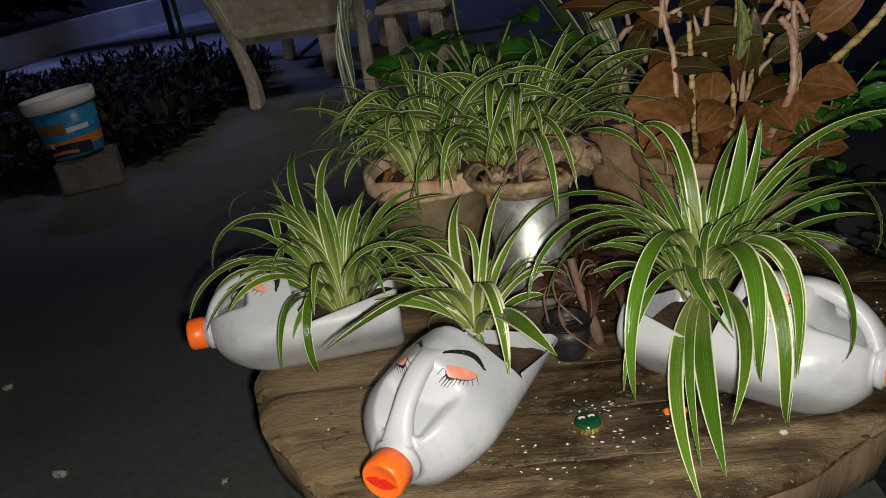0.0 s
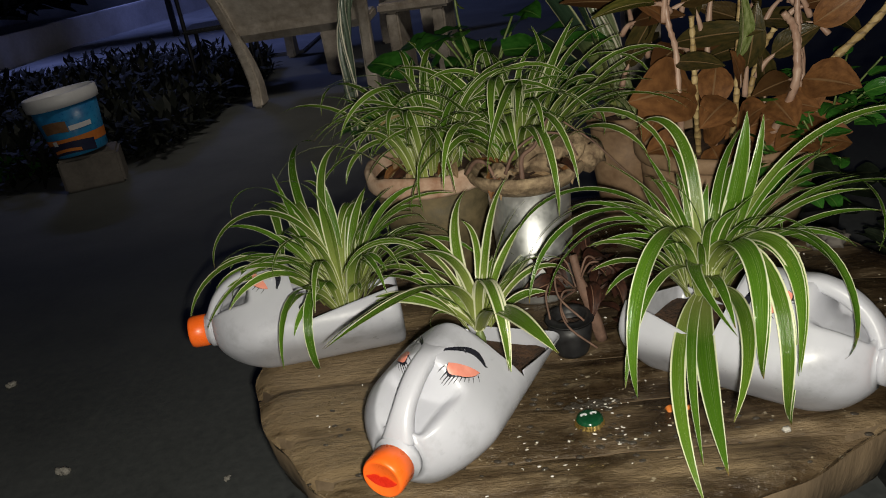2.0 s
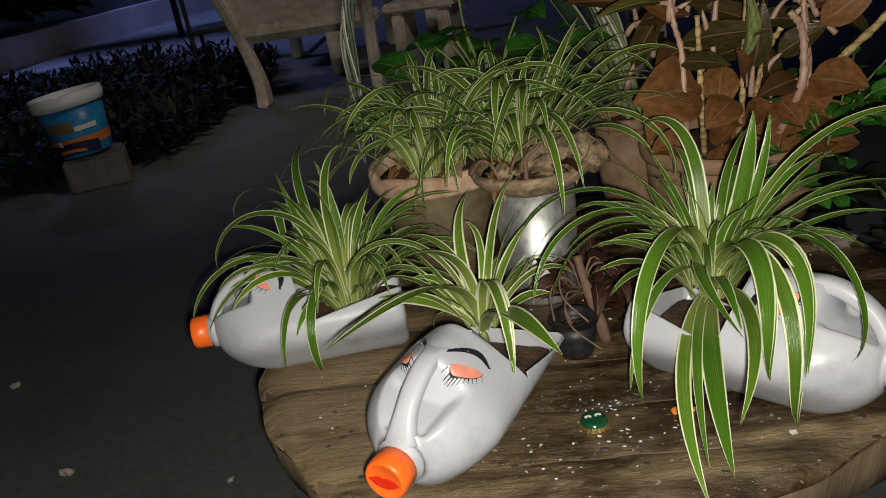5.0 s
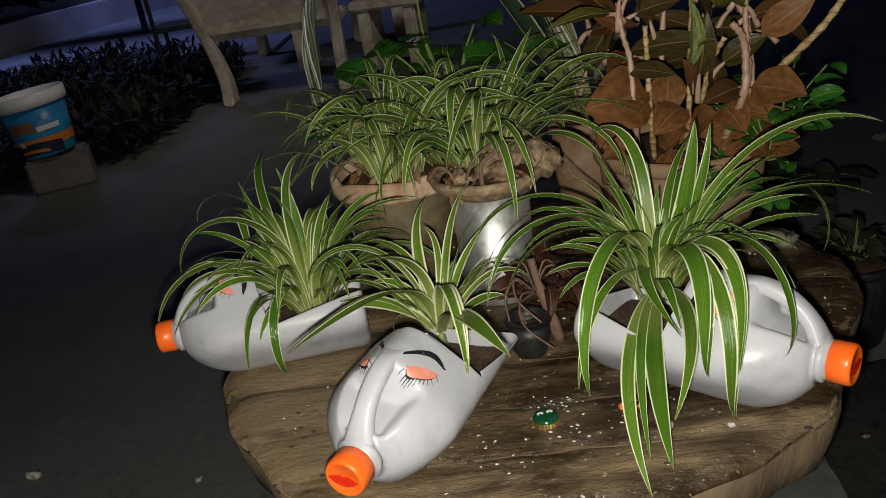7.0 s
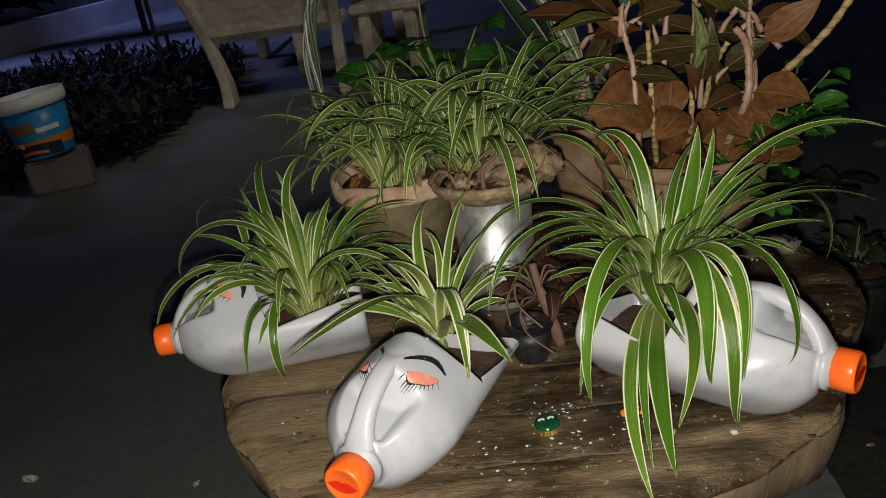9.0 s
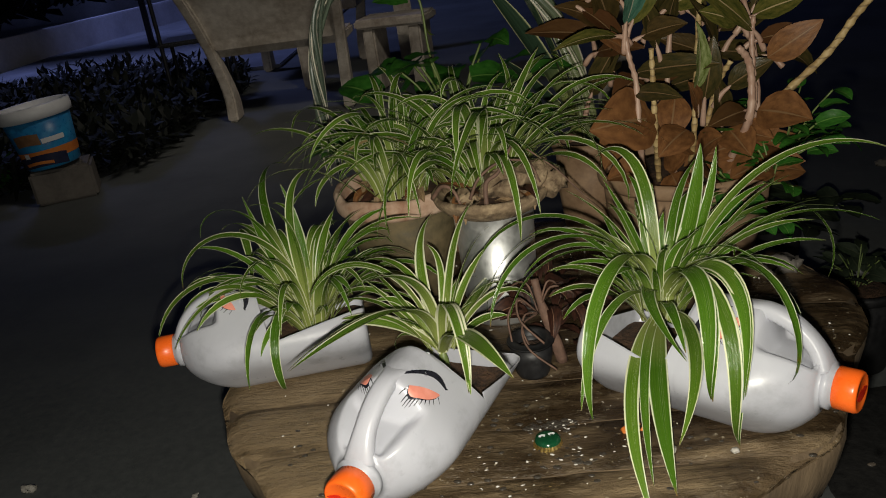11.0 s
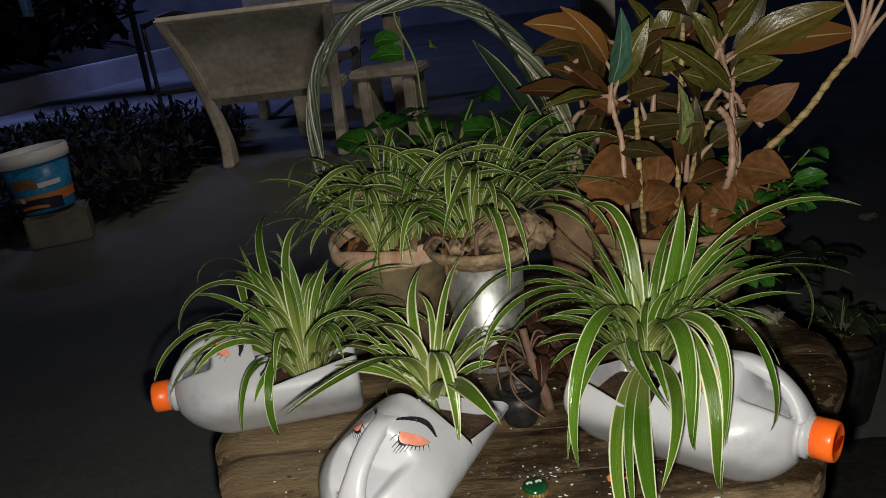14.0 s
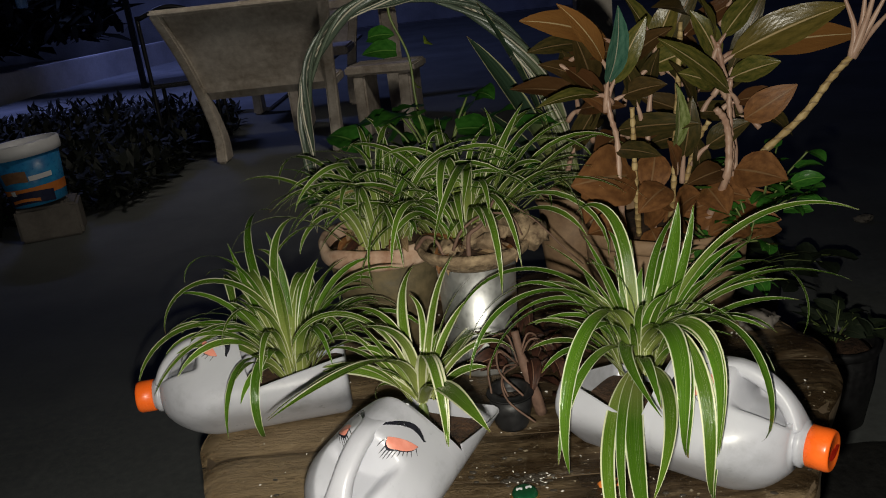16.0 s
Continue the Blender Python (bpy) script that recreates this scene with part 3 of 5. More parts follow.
        bm = bmesh.new()
        m, low, high = 20, [], []
        for i in range(m + 1):
            u = i / m
            a = 0.28 + 0.66 * u
            s0 = 0.1640 - 0.0115 * math.sin(math.pi * min(1, u * 1.05)) - 0.022 * u
            w = 0.0036 * math.sin(math.pi * (0.12 + 0.875 * u)) ** 0.7 + 0.0003
            low.append(bm.verts.new(on(s0 - w, a, 0.002)))
            high.append(bm.verts.new(on(s0 + w, a, 0.002)))
        for i in range(m):
            bm.faces.new((low[i], low[i + 1], high[i + 1], high[i]))
        part("eyebrow", bm, M_LINER, t, "black painted eyebrow")
    # soil inside, following the jug's section
    bm = bmesh.new()
    rows = []
    for i in range(15):
        s = 0.004 + (cut_s - 0.002) * i / 14
        hw = jug_half_width(s) - 0.002
        row = []
        for j in range(9):
            y = -hw + 2 * hw * j / 8
            row.append(bm.verts.new((s, y * (0.985 + 6.0 * (soil_z + 0.012)), soil_z + 0.004 * noise.noise((s * 60, y * 60, seed)) - 0.008 * (s > cut_s - 0.01))))
        rows.append(row)
    for a, b in zip(rows, rows[1:]):
        for j in range(8):
            bm.faces.new((a[j], b[j], b[j + 1], a[j + 1]))
    part("soil", bm, M_SOIL, t, "dark damp potting soil").matrix_basis = pose(0, 0, 0, -roll, 0, 0)
    return t


JUGS = [
    ("white plastic jug planter with sleepy painted face, on the stump", (0.001, 0.600, 0.5178), 246.0, 0.5, -5, 1.06, 0.90, 0.004, -0.10, 8, 106, 84, 0.128, -0.034, 1),
    ("white plastic jug planter with orange cap, at the stump's rim", (-0.1336, 0.700, 0.5165), 190.0, 0, 4, 0.97, 0.96, 0.004, -0.30, 14, 74, 94, 0.136, -0.012, 2),
    ("white plastic jug planter under long striped leaves", (0.162, 0.590, 0.5150), 319.0, -1, -4, 1.0, 0.98, -0.012, -0.04, -14, 74, 96, 0.118, -0.012, 3),
]
for row in JUGS:
    make_jug(*row)


# ---- spider plants ----
def spider_plant(label, root, leaves, filler, seed, materials, spread=0.02, lengths=(0.12, 0.26), width=0.011, arch=(70, 175), lifts=(48, 88), crown=0.012):
    """leaves: (azimuth, lift, length, droop, how late it droops, width, side swing); filler: how many more stand round them."""
    t = thing("spider_plant", label, "plant", root, group="spider plants")
    rnd = random.Random(seed)
    part("crown", lathe([(0.004 + spread * 0.2, -crown), (0.003 + spread * 0.18, -crown * 0.4), (spread * 0.15, 0.002)], 14, True, True, 0.05, seed), M_STEMGREEN, t, "pale green leaf bases")
    rows = [(*row, True) for row in leaves]
    for i in range(filler):
        az = rnd.uniform(0, 360)
        lift = rnd.uniform(*lifts)
        ln = rnd.uniform(*lengths)
        rows.append((az, lift, ln, rnd.uniform(*arch) * ln / lengths[1], 1.6, width * rnd.uniform(0.75, 1.2), rnd.uniform(-25, 25), False))
    for i, (az, lift, ln, droop, power, w, side, key) in enumerate(rows):
        ob = part("leaf", blade(az, lift, ln, droop, w, seed * 100 + i, rnd.uniform(0.12, 0.4), side, 26 if key else 14, power), materials[i % len(materials)], t)
        r = 0.003 if key else spread * rnd.random() ** 0.5
        ob.location = (r * math.cos(radians(az)), r * math.sin(radians(az)), rnd.uniform(-0.004, 0.0))
    return t


# azimuth, lift, length, droop, how late it droops, width, side swing
LEAVES_A = [
    (244, 93, 0.250, 136, 1.26, 0.0140, -50),
    (239, 87, 0.251, 126, 0.80, 0.0198, -51),
    (152, 41, 0.128, 41, 0.80, 0.0166, 46),
    (291, 92, 0.230, 177, 1.10, 0.0148, -24),
    (285, 48, 0.287, 50, 0.93, 0.0187, 6),
    (110, 53, 0.189, 45, 3.20, 0.0134, -60),
    (62, 68, 0.180, 49, 3.20, 0.0118, -10),
    (142, 50, 0.166, 10, 1.43, 0.0099, 29),
    (141, 36, 0.124, -8, 0.81, 0.0100, 29),
    (65, 15, 0.249, 45, 1.24, 0.0156, 27),
    (128, 81, 0.190, 141, 1.77, 0.0118, 60),
    (157, 78, 0.224, 148, 1.81, 0.0085, 60),
]
# azimuth, lift, length, droop, how late it droops, width, side swing
LEAVES_A_B = [
    (72, 70, 0.143, 71, 1.90, 0.0087, 58),
    (132, 54, 0.114, 79, 2.24, 0.0099, 60),
    (140, 18, 0.098, 260, 3.19, 0.0078, 59),
    (31, 70, 0.160, 67, 3.19, 0.0096, 17),
]
# azimuth, lift, length, droop, how late it droops, width, side swing
LEAVES_A_C = [
    (250, 82, 0.268, 111, 0.80, 0.0171, -54),
    (173, 60, 0.128, 71, 0.80, 0.0143, -2),
    (286, 47, 0.262, 55, 1.12, 0.0167, 7),
    (162, 77, 0.223, 148, 1.97, 0.0074, 60),
    (285, 72, 0.245, 206, 1.77, 0.0128, -8),
    (65, 15, 0.243, 46, 1.35, 0.0137, 28),
]
# azimuth, lift, length, droop, how late it droops, width, side swing
LEAVES_B = [
    (138, 70, 0.257, 174, 3.20, 0.0102, 59),
    (163, 89, 0.275, 183, 1.57, 0.0110, 60),
    (229, 95, 0.213, 103, 3.20, 0.0118, 2),
    (127, 69, 0.395, 260, 1.49, 0.0167, -60),
    (139, 62, 0.319, 260, 2.12, 0.0150, -60),
    (139, 45, 0.173, 133, 1.26, 0.0128, 50),
    (255, 72, 0.233, 238, 1.18, 0.0112, 31),
    (171, 60, 0.257, 133, 1.25, 0.0103, 60),
    (213, 94, 0.238, 150, 0.80, 0.0097, 14),
    (123, 45, 0.338, 77, 2.96, 0.0120, -60),
    (322, 95, 0.257, 110, 3.20, 0.0118, 5),
    (85, 73, 0.280, 248, 1.73, 0.0127, 4),
]
# azimuth, lift, length, droop, how late it droops, width, side swing
LEAVES_B_B = [
    (86, 63, 0.328, 159, 1.19, 0.0132, -51),
    (96, 61, 0.148, 225, 0.91, 0.0118, 19),
    (140, 61, 0.163, 95, 1.80, 0.0093, 60),
    (141, 51, 0.188, -20, 0.81, 0.0134, 1),
    (90, 59, 0.200, 72, 3.20, 0.0094, 60),
    (68, 41, 0.153, 48, 2.46, 0.0094, -60),
    (89, 66, 0.188, 0, 3.20, 0.0102, 60),
    (242, 82, 0.198, 166, 2.30, 0.0097, 1),
    (72, 61, 0.188, 173, 1.93, 0.0094, -60),
]
# azimuth, lift, length, droop, how late it droops, width, side swing
LEAVES_D = [
    (155, 95, 0.189, 127, 0.82, 0.0111, 59),
    (151, 85, 0.231, 176, 2.19, 0.0110, 60),
    (259, 95, 0.281, 170, 1.49, 0.0105, -60),
    (168, 95, 0.179, 173, 0.85, 0.0111, 60),
    (157, 95, 0.135, 168, 1.30, 0.0099, 60),
    (57, 51, 0.146, -20, 0.80, 0.0101, 60),
    (64, 79, 0.161, 246, 1.00, 0.0127, 60),
    (244, 95, 0.205, 152, 1.52, 0.0096, -60),
    (153, 95, 0.216, 149, 1.30, 0.0099, 60),
    (220, 95, 0.205, 131, 3.20, 0.0098, 26),
    (37, 59, 0.147, 88, 3.20, 0.0100, -27),
    (240, 95, 0.172, 167, 0.90, 0.0095, -39),
]
# azimuth, lift, length, droop, how late it droops, width, side swing
LEAVES_D_B = [
    (76, 51, 0.251, 42, 3.20, 0.0104, 60),
    (47, 70, 0.200, 80, 3.20, 0.0100, -12),
]
# azimuth, lift, length, droop, how late it droops, width, side swing
LEAVES_E = [
    (280, 68, 0.357, 154, 1.64, 0.0146, -60),
    (91, 80, 0.243, 260, 1.40, 0.0139, -54),
    (80, 77, 0.269, 260, 1.39, 0.0140, -30),
    (231, 93, 0.201, 184, 1.26, 0.0116, 6),
    (145, 95, 0.160, 152, 1.31, 0.0131, 60),
    (143, 95, 0.220, 137, 1.61, 0.0108, 60),
    (39, 59, 0.293, 142, 3.20, 0.0135, 19),
    (28, 51, 0.225, 71, 3.19, 0.0134, 1),
    (24, 41, 0.204, 128, 3.08, 0.0133, -60),
    (30, 61, 0.210, 17, 3.20, 0.0132, 2),
    (140, 94, 0.187, 143, 2.25, 0.0097, 56),
    (31, 65, 0.230, 163, 2.15, 0.0111, -60),
]
# azimuth, lift, length, droop, how late it droops, width, side swing
LEAVES_E_B = [
    (48, 64, 0.217, 140, 3.20, 0.0101, 27),
    (29, 55, 0.221, 172, 1.82, 0.0112, -1),
    (357, 38, 0.156, 126, 3.14, 0.0098, -7),
    (28, 48, 0.140, 208, 2.36, 0.0123, 60),
    (217, 95, 0.232, 188, 3.20, 0.0107, 38),
    (57, 38, 0.251, -1, 2.86, 0.0105, 60),
    (23, 40, 0.238, 71, 2.75, 0.0100, -38),
    (67, 79, 0.177, 73, 3.20, 0.0099, -32),
]
# azimuth, lift, length, droop, how late it droops, width, side swing
LEAVES_C = [
    (147, 75, 0.302, 147, 1.30, 0.0089, 60),
    (143, 95, 0.347, 190, 0.82, 0.0091, 60),
    (176, 87, 0.303, 166, 1.06, 0.0085, 60),
    (169, 95, 0.257, 167, 0.85, 0.0113, 60),
    (137, 91, 0.191, 187, 0.80, 0.0055, 60),
    (139, 88, 0.213, 140, 0.88, 0.0081, 60),
    (232, 95, 0.348, 215, 0.99, 0.0164, 18),
    (243, 18, 0.284, 64, 0.80, 0.0143, 44),
    (249, 18, 0.256, 66, 1.13, 0.0096, 22),
    (255, 19, 0.269, 52, 0.81, 0.0190, 16),
    (78, 68, 0.206, 260, 0.80, 0.0176, 54),
    (286, 83, 0.282, 199, 1.13, 0.0192, -53),
]
# azimuth, lift, length, droop, how late it droops, width, side swing
LEAVES_C_B = [
    (292, 90, 0.324, 215, 0.85, 0.0159, -60),
    (294, 68, 0.308, 142, 1.23, 0.0150, -60),
    (336, 95, 0.302, 226, 0.88, 0.0146, -60),
    (14, 92, 0.148, 196, 1.46, 0.0124, -60),
    (86, 78, 0.256, 155, 3.20, 0.0133, 57),
    (31, 56, 0.198, -20, 0.80, 0.0216, 33),
    (19, 53, 0.199, -20, 0.80, 0.0135, 42),
    (23, 57, 0.328, 80, 2.09, 0.0109, -60),
    (16, 46, 0.274, 67, 1.50, 0.0138, -55),
    (28, 47, 0.363, 164, 1.74, 0.0096, -26),
    (14, 49, 0.227, 59, 3.20, 0.0100, 14),
    (134, 89, 0.170, 47, 0.81, 0.0097, -16),
]
# azimuth, lift, length, droop, how late it droops, width, side swing
LEAVES_C_C = [
    (228, 74, 0.237, 150, 0.80, 0.0098, 14),
    (128, 95, 0.157, 108, 2.42, 0.0087, 36),
    (50, 33, 0.138, -20, 0.83, 0.0093, 60),
    (80, 63, 0.149, -16, 3.16, 0.0082, 5),
    (10, 45, 0.149, 144, 3.20, 0.0073, 60),
    (62, 72, 0.108, 240, 0.80, 0.0085, 37),
    (153, 91, 0.152, 120, 0.80, 0.0071, 33),
    (134, 84, 0.186, 59, 0.80, 0.0062, 26),
    (245, 71, 0.222, 106, 0.80, 0.0140, 58),
    (280, 65, 0.302, 194, 1.62, 0.0181, -42),
    (289, 84, 0.343, 222, 0.96, 0.0151, -56),
    (293, 63, 0.308, 143, 1.40, 0.0144, -60),
]
# azimuth, lift, length, droop, how late it droops, width, side swing
LEAVES_C_D = [
    (297, 57, 0.338, 207, 2.06, 0.0128, -26),
    (271, 37, 0.319, 56, 0.90, 0.0132, -35),
]

spider_plant("striped spider plant growing from the painted jug", (-0.030, 0.585, 0.515), LEAVES_A + LEAVES_A_B + LEAVES_A_C, 14, 11, [M_SPIDER_CREAM, M_SPIDER_PALE, M_SPIDER_CREAM], 0.016, (0.08, 0.15), 0.010, (60, 150), (40, 80), 0.030)
spider_plant("bushy striped spider plant in the jug by the rim", (-0.205, 0.705, 0.512), LEAVES_B + LEAVES_B_B, 62, 12, [M_SPIDER, M_SPIDER_DULL, M_SPIDER_PALE], 0.030, (0.11, 0.23), 0.011, (100, 215), (45, 88), 0.012)
spider_plant("large striped spider plant with long hanging leaves", (0.222, 0.590, 0.530), LEAVES_C + LEAVES_C_B + LEAVES_C_C + LEAVES_C_D, 62, 13, [M_SPIDER, M_SPIDER_PALE, M_SPIDER], 0.026, (0.08, 0.20), 0.010, (50, 150), (52, 88), 0.030)


# ---- pots behind ----
def make_pot(name, label, place, rim, foot, height, material, soil=True, lip=0.012, band=0.025, seed=0, wob=0.006, rim_material=None):
    t = thing(name, label, "pot", place)
    z = height
    part("body", lathe([(foot * 0.9, 0), (foot, 0.004), (foot + (rim - foot) * 0.62, z * 0.5), (rim - lip, z - band + 0.001), (rim - lip - 0.008, z - band), (foot + (rim - foot) * 0.6 - 0.012, z * 0.5), (foot * 0.8, 0.01)], 48, True, False, wob, seed), material, t)
    bm = lathe([(rim - lip - 0.006, z - band), (rim - 0.002, z - band), (rim, z - band + 0.004), (rim + 0.001, z - 0.006), (rim - 0.003, z), (rim - 0.009, z - 0.001), (rim - 0.012, z - band)], 64, False, False, wob, seed)
    for v in bm.verts:
        if v.co.z > z - 0.008:
            v.co.z -= 0.010 * max(0.0, noise.noise((v.co.x * 26, v.co.y * 26, seed))) * (wob > 0.005)
    part("rim", bm, rim_material or material, t)
    if soil:
        bm = lathe([(rim - 0.0115, z - 0.022), ((rim) * 0.6, z - 0.014), (rim * 0.2, z - 0.010)], 36, True, True, 0.0, seed)
        roughen(bm, 0.004, 60, seed)
        part("soil", bm, M_SOIL, t)
    return t


make_pot("clay_pot", "weathered terracotta bowl pot with worn rim", (-0.082, 0.893, 0.45), 0.099, 0.045, 0.182, M_MOSSY, True, 0.010, 0.030, 2, 0.012, M_CLAY)
make_pot("large_clay_pot", "large brown clay pot at the back of the stump", (0.345, 0.945, 0.45), 0.130, 0.100, 0.145, M_CLAY_DARK, True, 0.008, 0.022, 4, 0.006)
make_pot("nursery_pot", "small black nursery pot with a withered plant", (0.074, 0.622, 0.45), 0.028, 0.021, 0.05, M_BLACK, True, 0.002, 0.008, 5, 0.002)

spider_plant("dense striped spider plant in the terracotta bowl", (-0.085, 0.868, 0.612), LEAVES_D + LEAVES_D_B, 62, 14, [M_SPIDER_DULL, M_SPIDER, M_SPIDER_PALE], 0.045, (0.15, 0.29), 0.0095, (110, 205))
spider_plant("striped spider plant with broad arching leaves", (0.038, 0.868, 0.615), LEAVES_E + LEAVES_E_B, 66, 15, [M_SPIDER_DULL, M_SPIDER_PALE, M_SPIDER_DULL], 0.055, (0.15, 0.30), 0.0110, (100, 200))
spider_plant("withered yellow spider plant leaf", (-0.02, 0.86, 0.612), [(205, 80, 0.20, 125, 1.5, 0.013, 0)], 0, 16, [M_DRY])


def make_tin_pot():
    t = thing("tin_pot", "dull silver tin pot with a chipped tan bowl in it", "pot", (0.048, 0.795, 0.45))
    part("can", lathe([(0.047, 0.0), (0.050, 0.004), (0.050, 0.03), (0.0515, 0.034), (0.0505, 0.038), (0.055, 0.165), (0.053, 0.165), (0.048, 0.02)], 44, True, False, 0.004, 3), M_TIN, t, "dull silver tin")
    part("bowl_rim", lathe([(0.0555, 0.158), (0.066, 0.164), (0.076, 0.174), (0.080, 0.184), (0.076, 0.189), (0.070, 0.184), (0.060, 0.168)], 44, True, False, 0.014, 8), M_BARK, t, "chipped tan clay bowl")
    part("soil", roughen(lathe([(0.068, 0.176), (0.045, 0.180), (0.01, 0.183)], 30, True, True), 0.004, 70, 2.0), M_SOIL, t)
    return t


make_tin_pot()


def make_chunk(name, label, place, size, material, seed, rz=0.0, category="bark"):
    bm = bmesh.new()
    bmesh.ops.create_icosphere(bm, subdivisions=3, radius=1)
    for v in bm.verts:
        v.co = Vector((v.co.x * size[0], v.co.y * size[1], v.co.z * size[2]))
    k = max(size)
    roughen(bm, k * 0.34, 1.9 / k, seed)
    roughen(bm, k * 0.22, 5.0 / k, seed + 3)
    ob = part(name, bm, material)
    ob.matrix_world = pose(*place, 0, 0, rz)
    return tagged(ob, label, category)


make_chunk("bark_chunk", "pale rotten bark chunk in the tan bowl", (0.082, 0.772, 0.648), (0.044, 0.026, 0.022), M_BARK, 4, 15)
make_chunk("bark_chunk", "small broken bark piece on potting soil", (0.012, 0.765, 0.636), (0.022, 0.016, 0.010), M_BARK, 9, -30)
make_chunk("bark_chunk", "broken bark piece beside the bowl", (0.122, 0.79, 0.640), (0.020, 0.03, 0.022), M_BARK, 14, 40)
make_chunk("bark_chunk", "dry coconut husk piece in the terracotta bowl", (-0.06, 0.835, 0.612), (0.030, 0.012, 0.012), M_BARK, 19, 10)
make_chunk("bark_chunk", "dry husk piece on the bowl's soil", (-0.125, 0.84, 0.610), (0.022, 0.012, 0.010), M_BARK, 25, -20)


def make_root_plant():
    """Withered reddish plant: bent stems and curled dead leaves."""
    t = thing("withered_plant", "withered reddish plant with curled dry leaves", "plant", (0.082, 0.640, 0.487))
    rnd = random.Random(5)
    part("stem", tube(bend([(0.030, 0.0, -0.036), (0.022, 0.0, 0.0), (0.010, 0.004, 0.045), (0.005, 0.01, 0.075)], 5), [0.0075] * 5 + [0.0065] * 5 + [0.005] * 6, 10), M_ROOT, t)
    for i in range(7):
        a = rnd.uniform(0, 6.28)
        r = rnd.uniform(0.03, 0.07)
        h = rnd.uniform(0.01, 0.06)
        part("twig", tube(bend([(0.006, 0.008, 0.03), (r * 0.4 * math.cos(a), r * 0.4 * math.sin(a), h + 0.015), (r * 0.8 * math.cos(a + 0.4), r * 0.8 * math.sin(a + 0.4), h), (r * math.cos(a + 0.9), r * math.sin(a + 0.9), h - 0.025)], 5), [0.0013] * 16, 6), M_ROOT, t)
    for i in range(30):
        a, r = rnd.uniform(0, 360), rnd.uniform(0.0, 0.06)
        ob = part("dead_leaf", broad(rnd.uniform(0.035, 0.07), rnd.uniform(0.014, 0.028), rnd.uniform(-10, 60), rnd.uniform(40, 150), i, cup=0.6), M_REDLEAF, t)
        ob.matrix_basis = pose(0.02 + r * math.cos(radians(a)), 0.045 + r * math.sin(radians(a)), rnd.uniform(-0.02, 0.05), rnd.uniform(-30, 30), 0, a)
    return t


make_root_plant()


def make_vine(label, points, radius, seed):
    """A thin brown runner lying over the pots."""
    t = thing("dry_runner", label, "stem", points[0])
    o = Vector(points[0])
    pts = [Vector(p) - o for p in bend(points, 6)]
    part("runner", tube(pts, [radius * (1 - 0.5 * i / len(pts)) for i in range(len(pts))], 8), M_ROOT, t)


def bowl_litter():
    """Dry leaves and root ends caught on the two bowls."""
    rnd = random.Random(91)
    for i in range(22):
        left = i % 2 == 0
        cx, cy, r, z = (-0.082, 0.893, 0.085, 0.632) if left else (0.048, 0.795, 0.068, 0.638)
        a = rnd.uniform(195, 345)
        k = r * rnd.uniform(0.35, 0.72)
        t = thing("dry_leaf", "curled dry brown leaf on potting soil", "leaf", (cx + k * math.cos(radians(a)), cy + k * math.sin(radians(a)), z - 0.006), a + rnd.uniform(-70, 70), "dry leaves on the bowls")
        part("blade", broad(rnd.uniform(0.03, 0.06), rnd.uniform(0.010, 0.024), rnd.uniform(0, 55), rnd.uniform(30, 110), 500 + i, cup=0.7, steps=7), rnd.choice((M_REDLEAF, M_STALKLEAF, M_BROWNLEAF)), t)


M_STALKLEAF = broad_leaf_material("pale_dry_leaf", (0.22, 0.14, 0.07), (0.40, 0.28, 0.16), (0.44, 0.33, 0.20), 0.7)
bowl_litter()
make_vine("brown dry runner arching over the bark", [(0.02, 0.745, 0.64), (0.035, 0.742, 0.668), (0.065, 0.745, 0.685), (0.098, 0.75, 0.678), (0.112, 0.752, 0.65)], 0.0022, 1)
make_vine("thick brown dry stem across the bowl", [(0.04, 0.735, 0.632), (0.043, 0.742, 0.66), (0.060, 0.745, 0.672), (0.08, 0.76, 0.70)], 0.0034, 2)
make_vine("thin dark runner hanging between the pots", [(0.10, 0.77, 0.69), (0.135, 0.765, 0.66), (0.165, 0.76, 0.625), (0.19, 0.755, 0.60)], 0.0012, 3)
make_vine("grey dry root curling over the rim", [(-0.03, 0.78, 0.635), (-0.015, 0.765, 0.655), (0.0, 0.755, 0.65), (0.01, 0.742, 0.625)], 0.0032, 4)


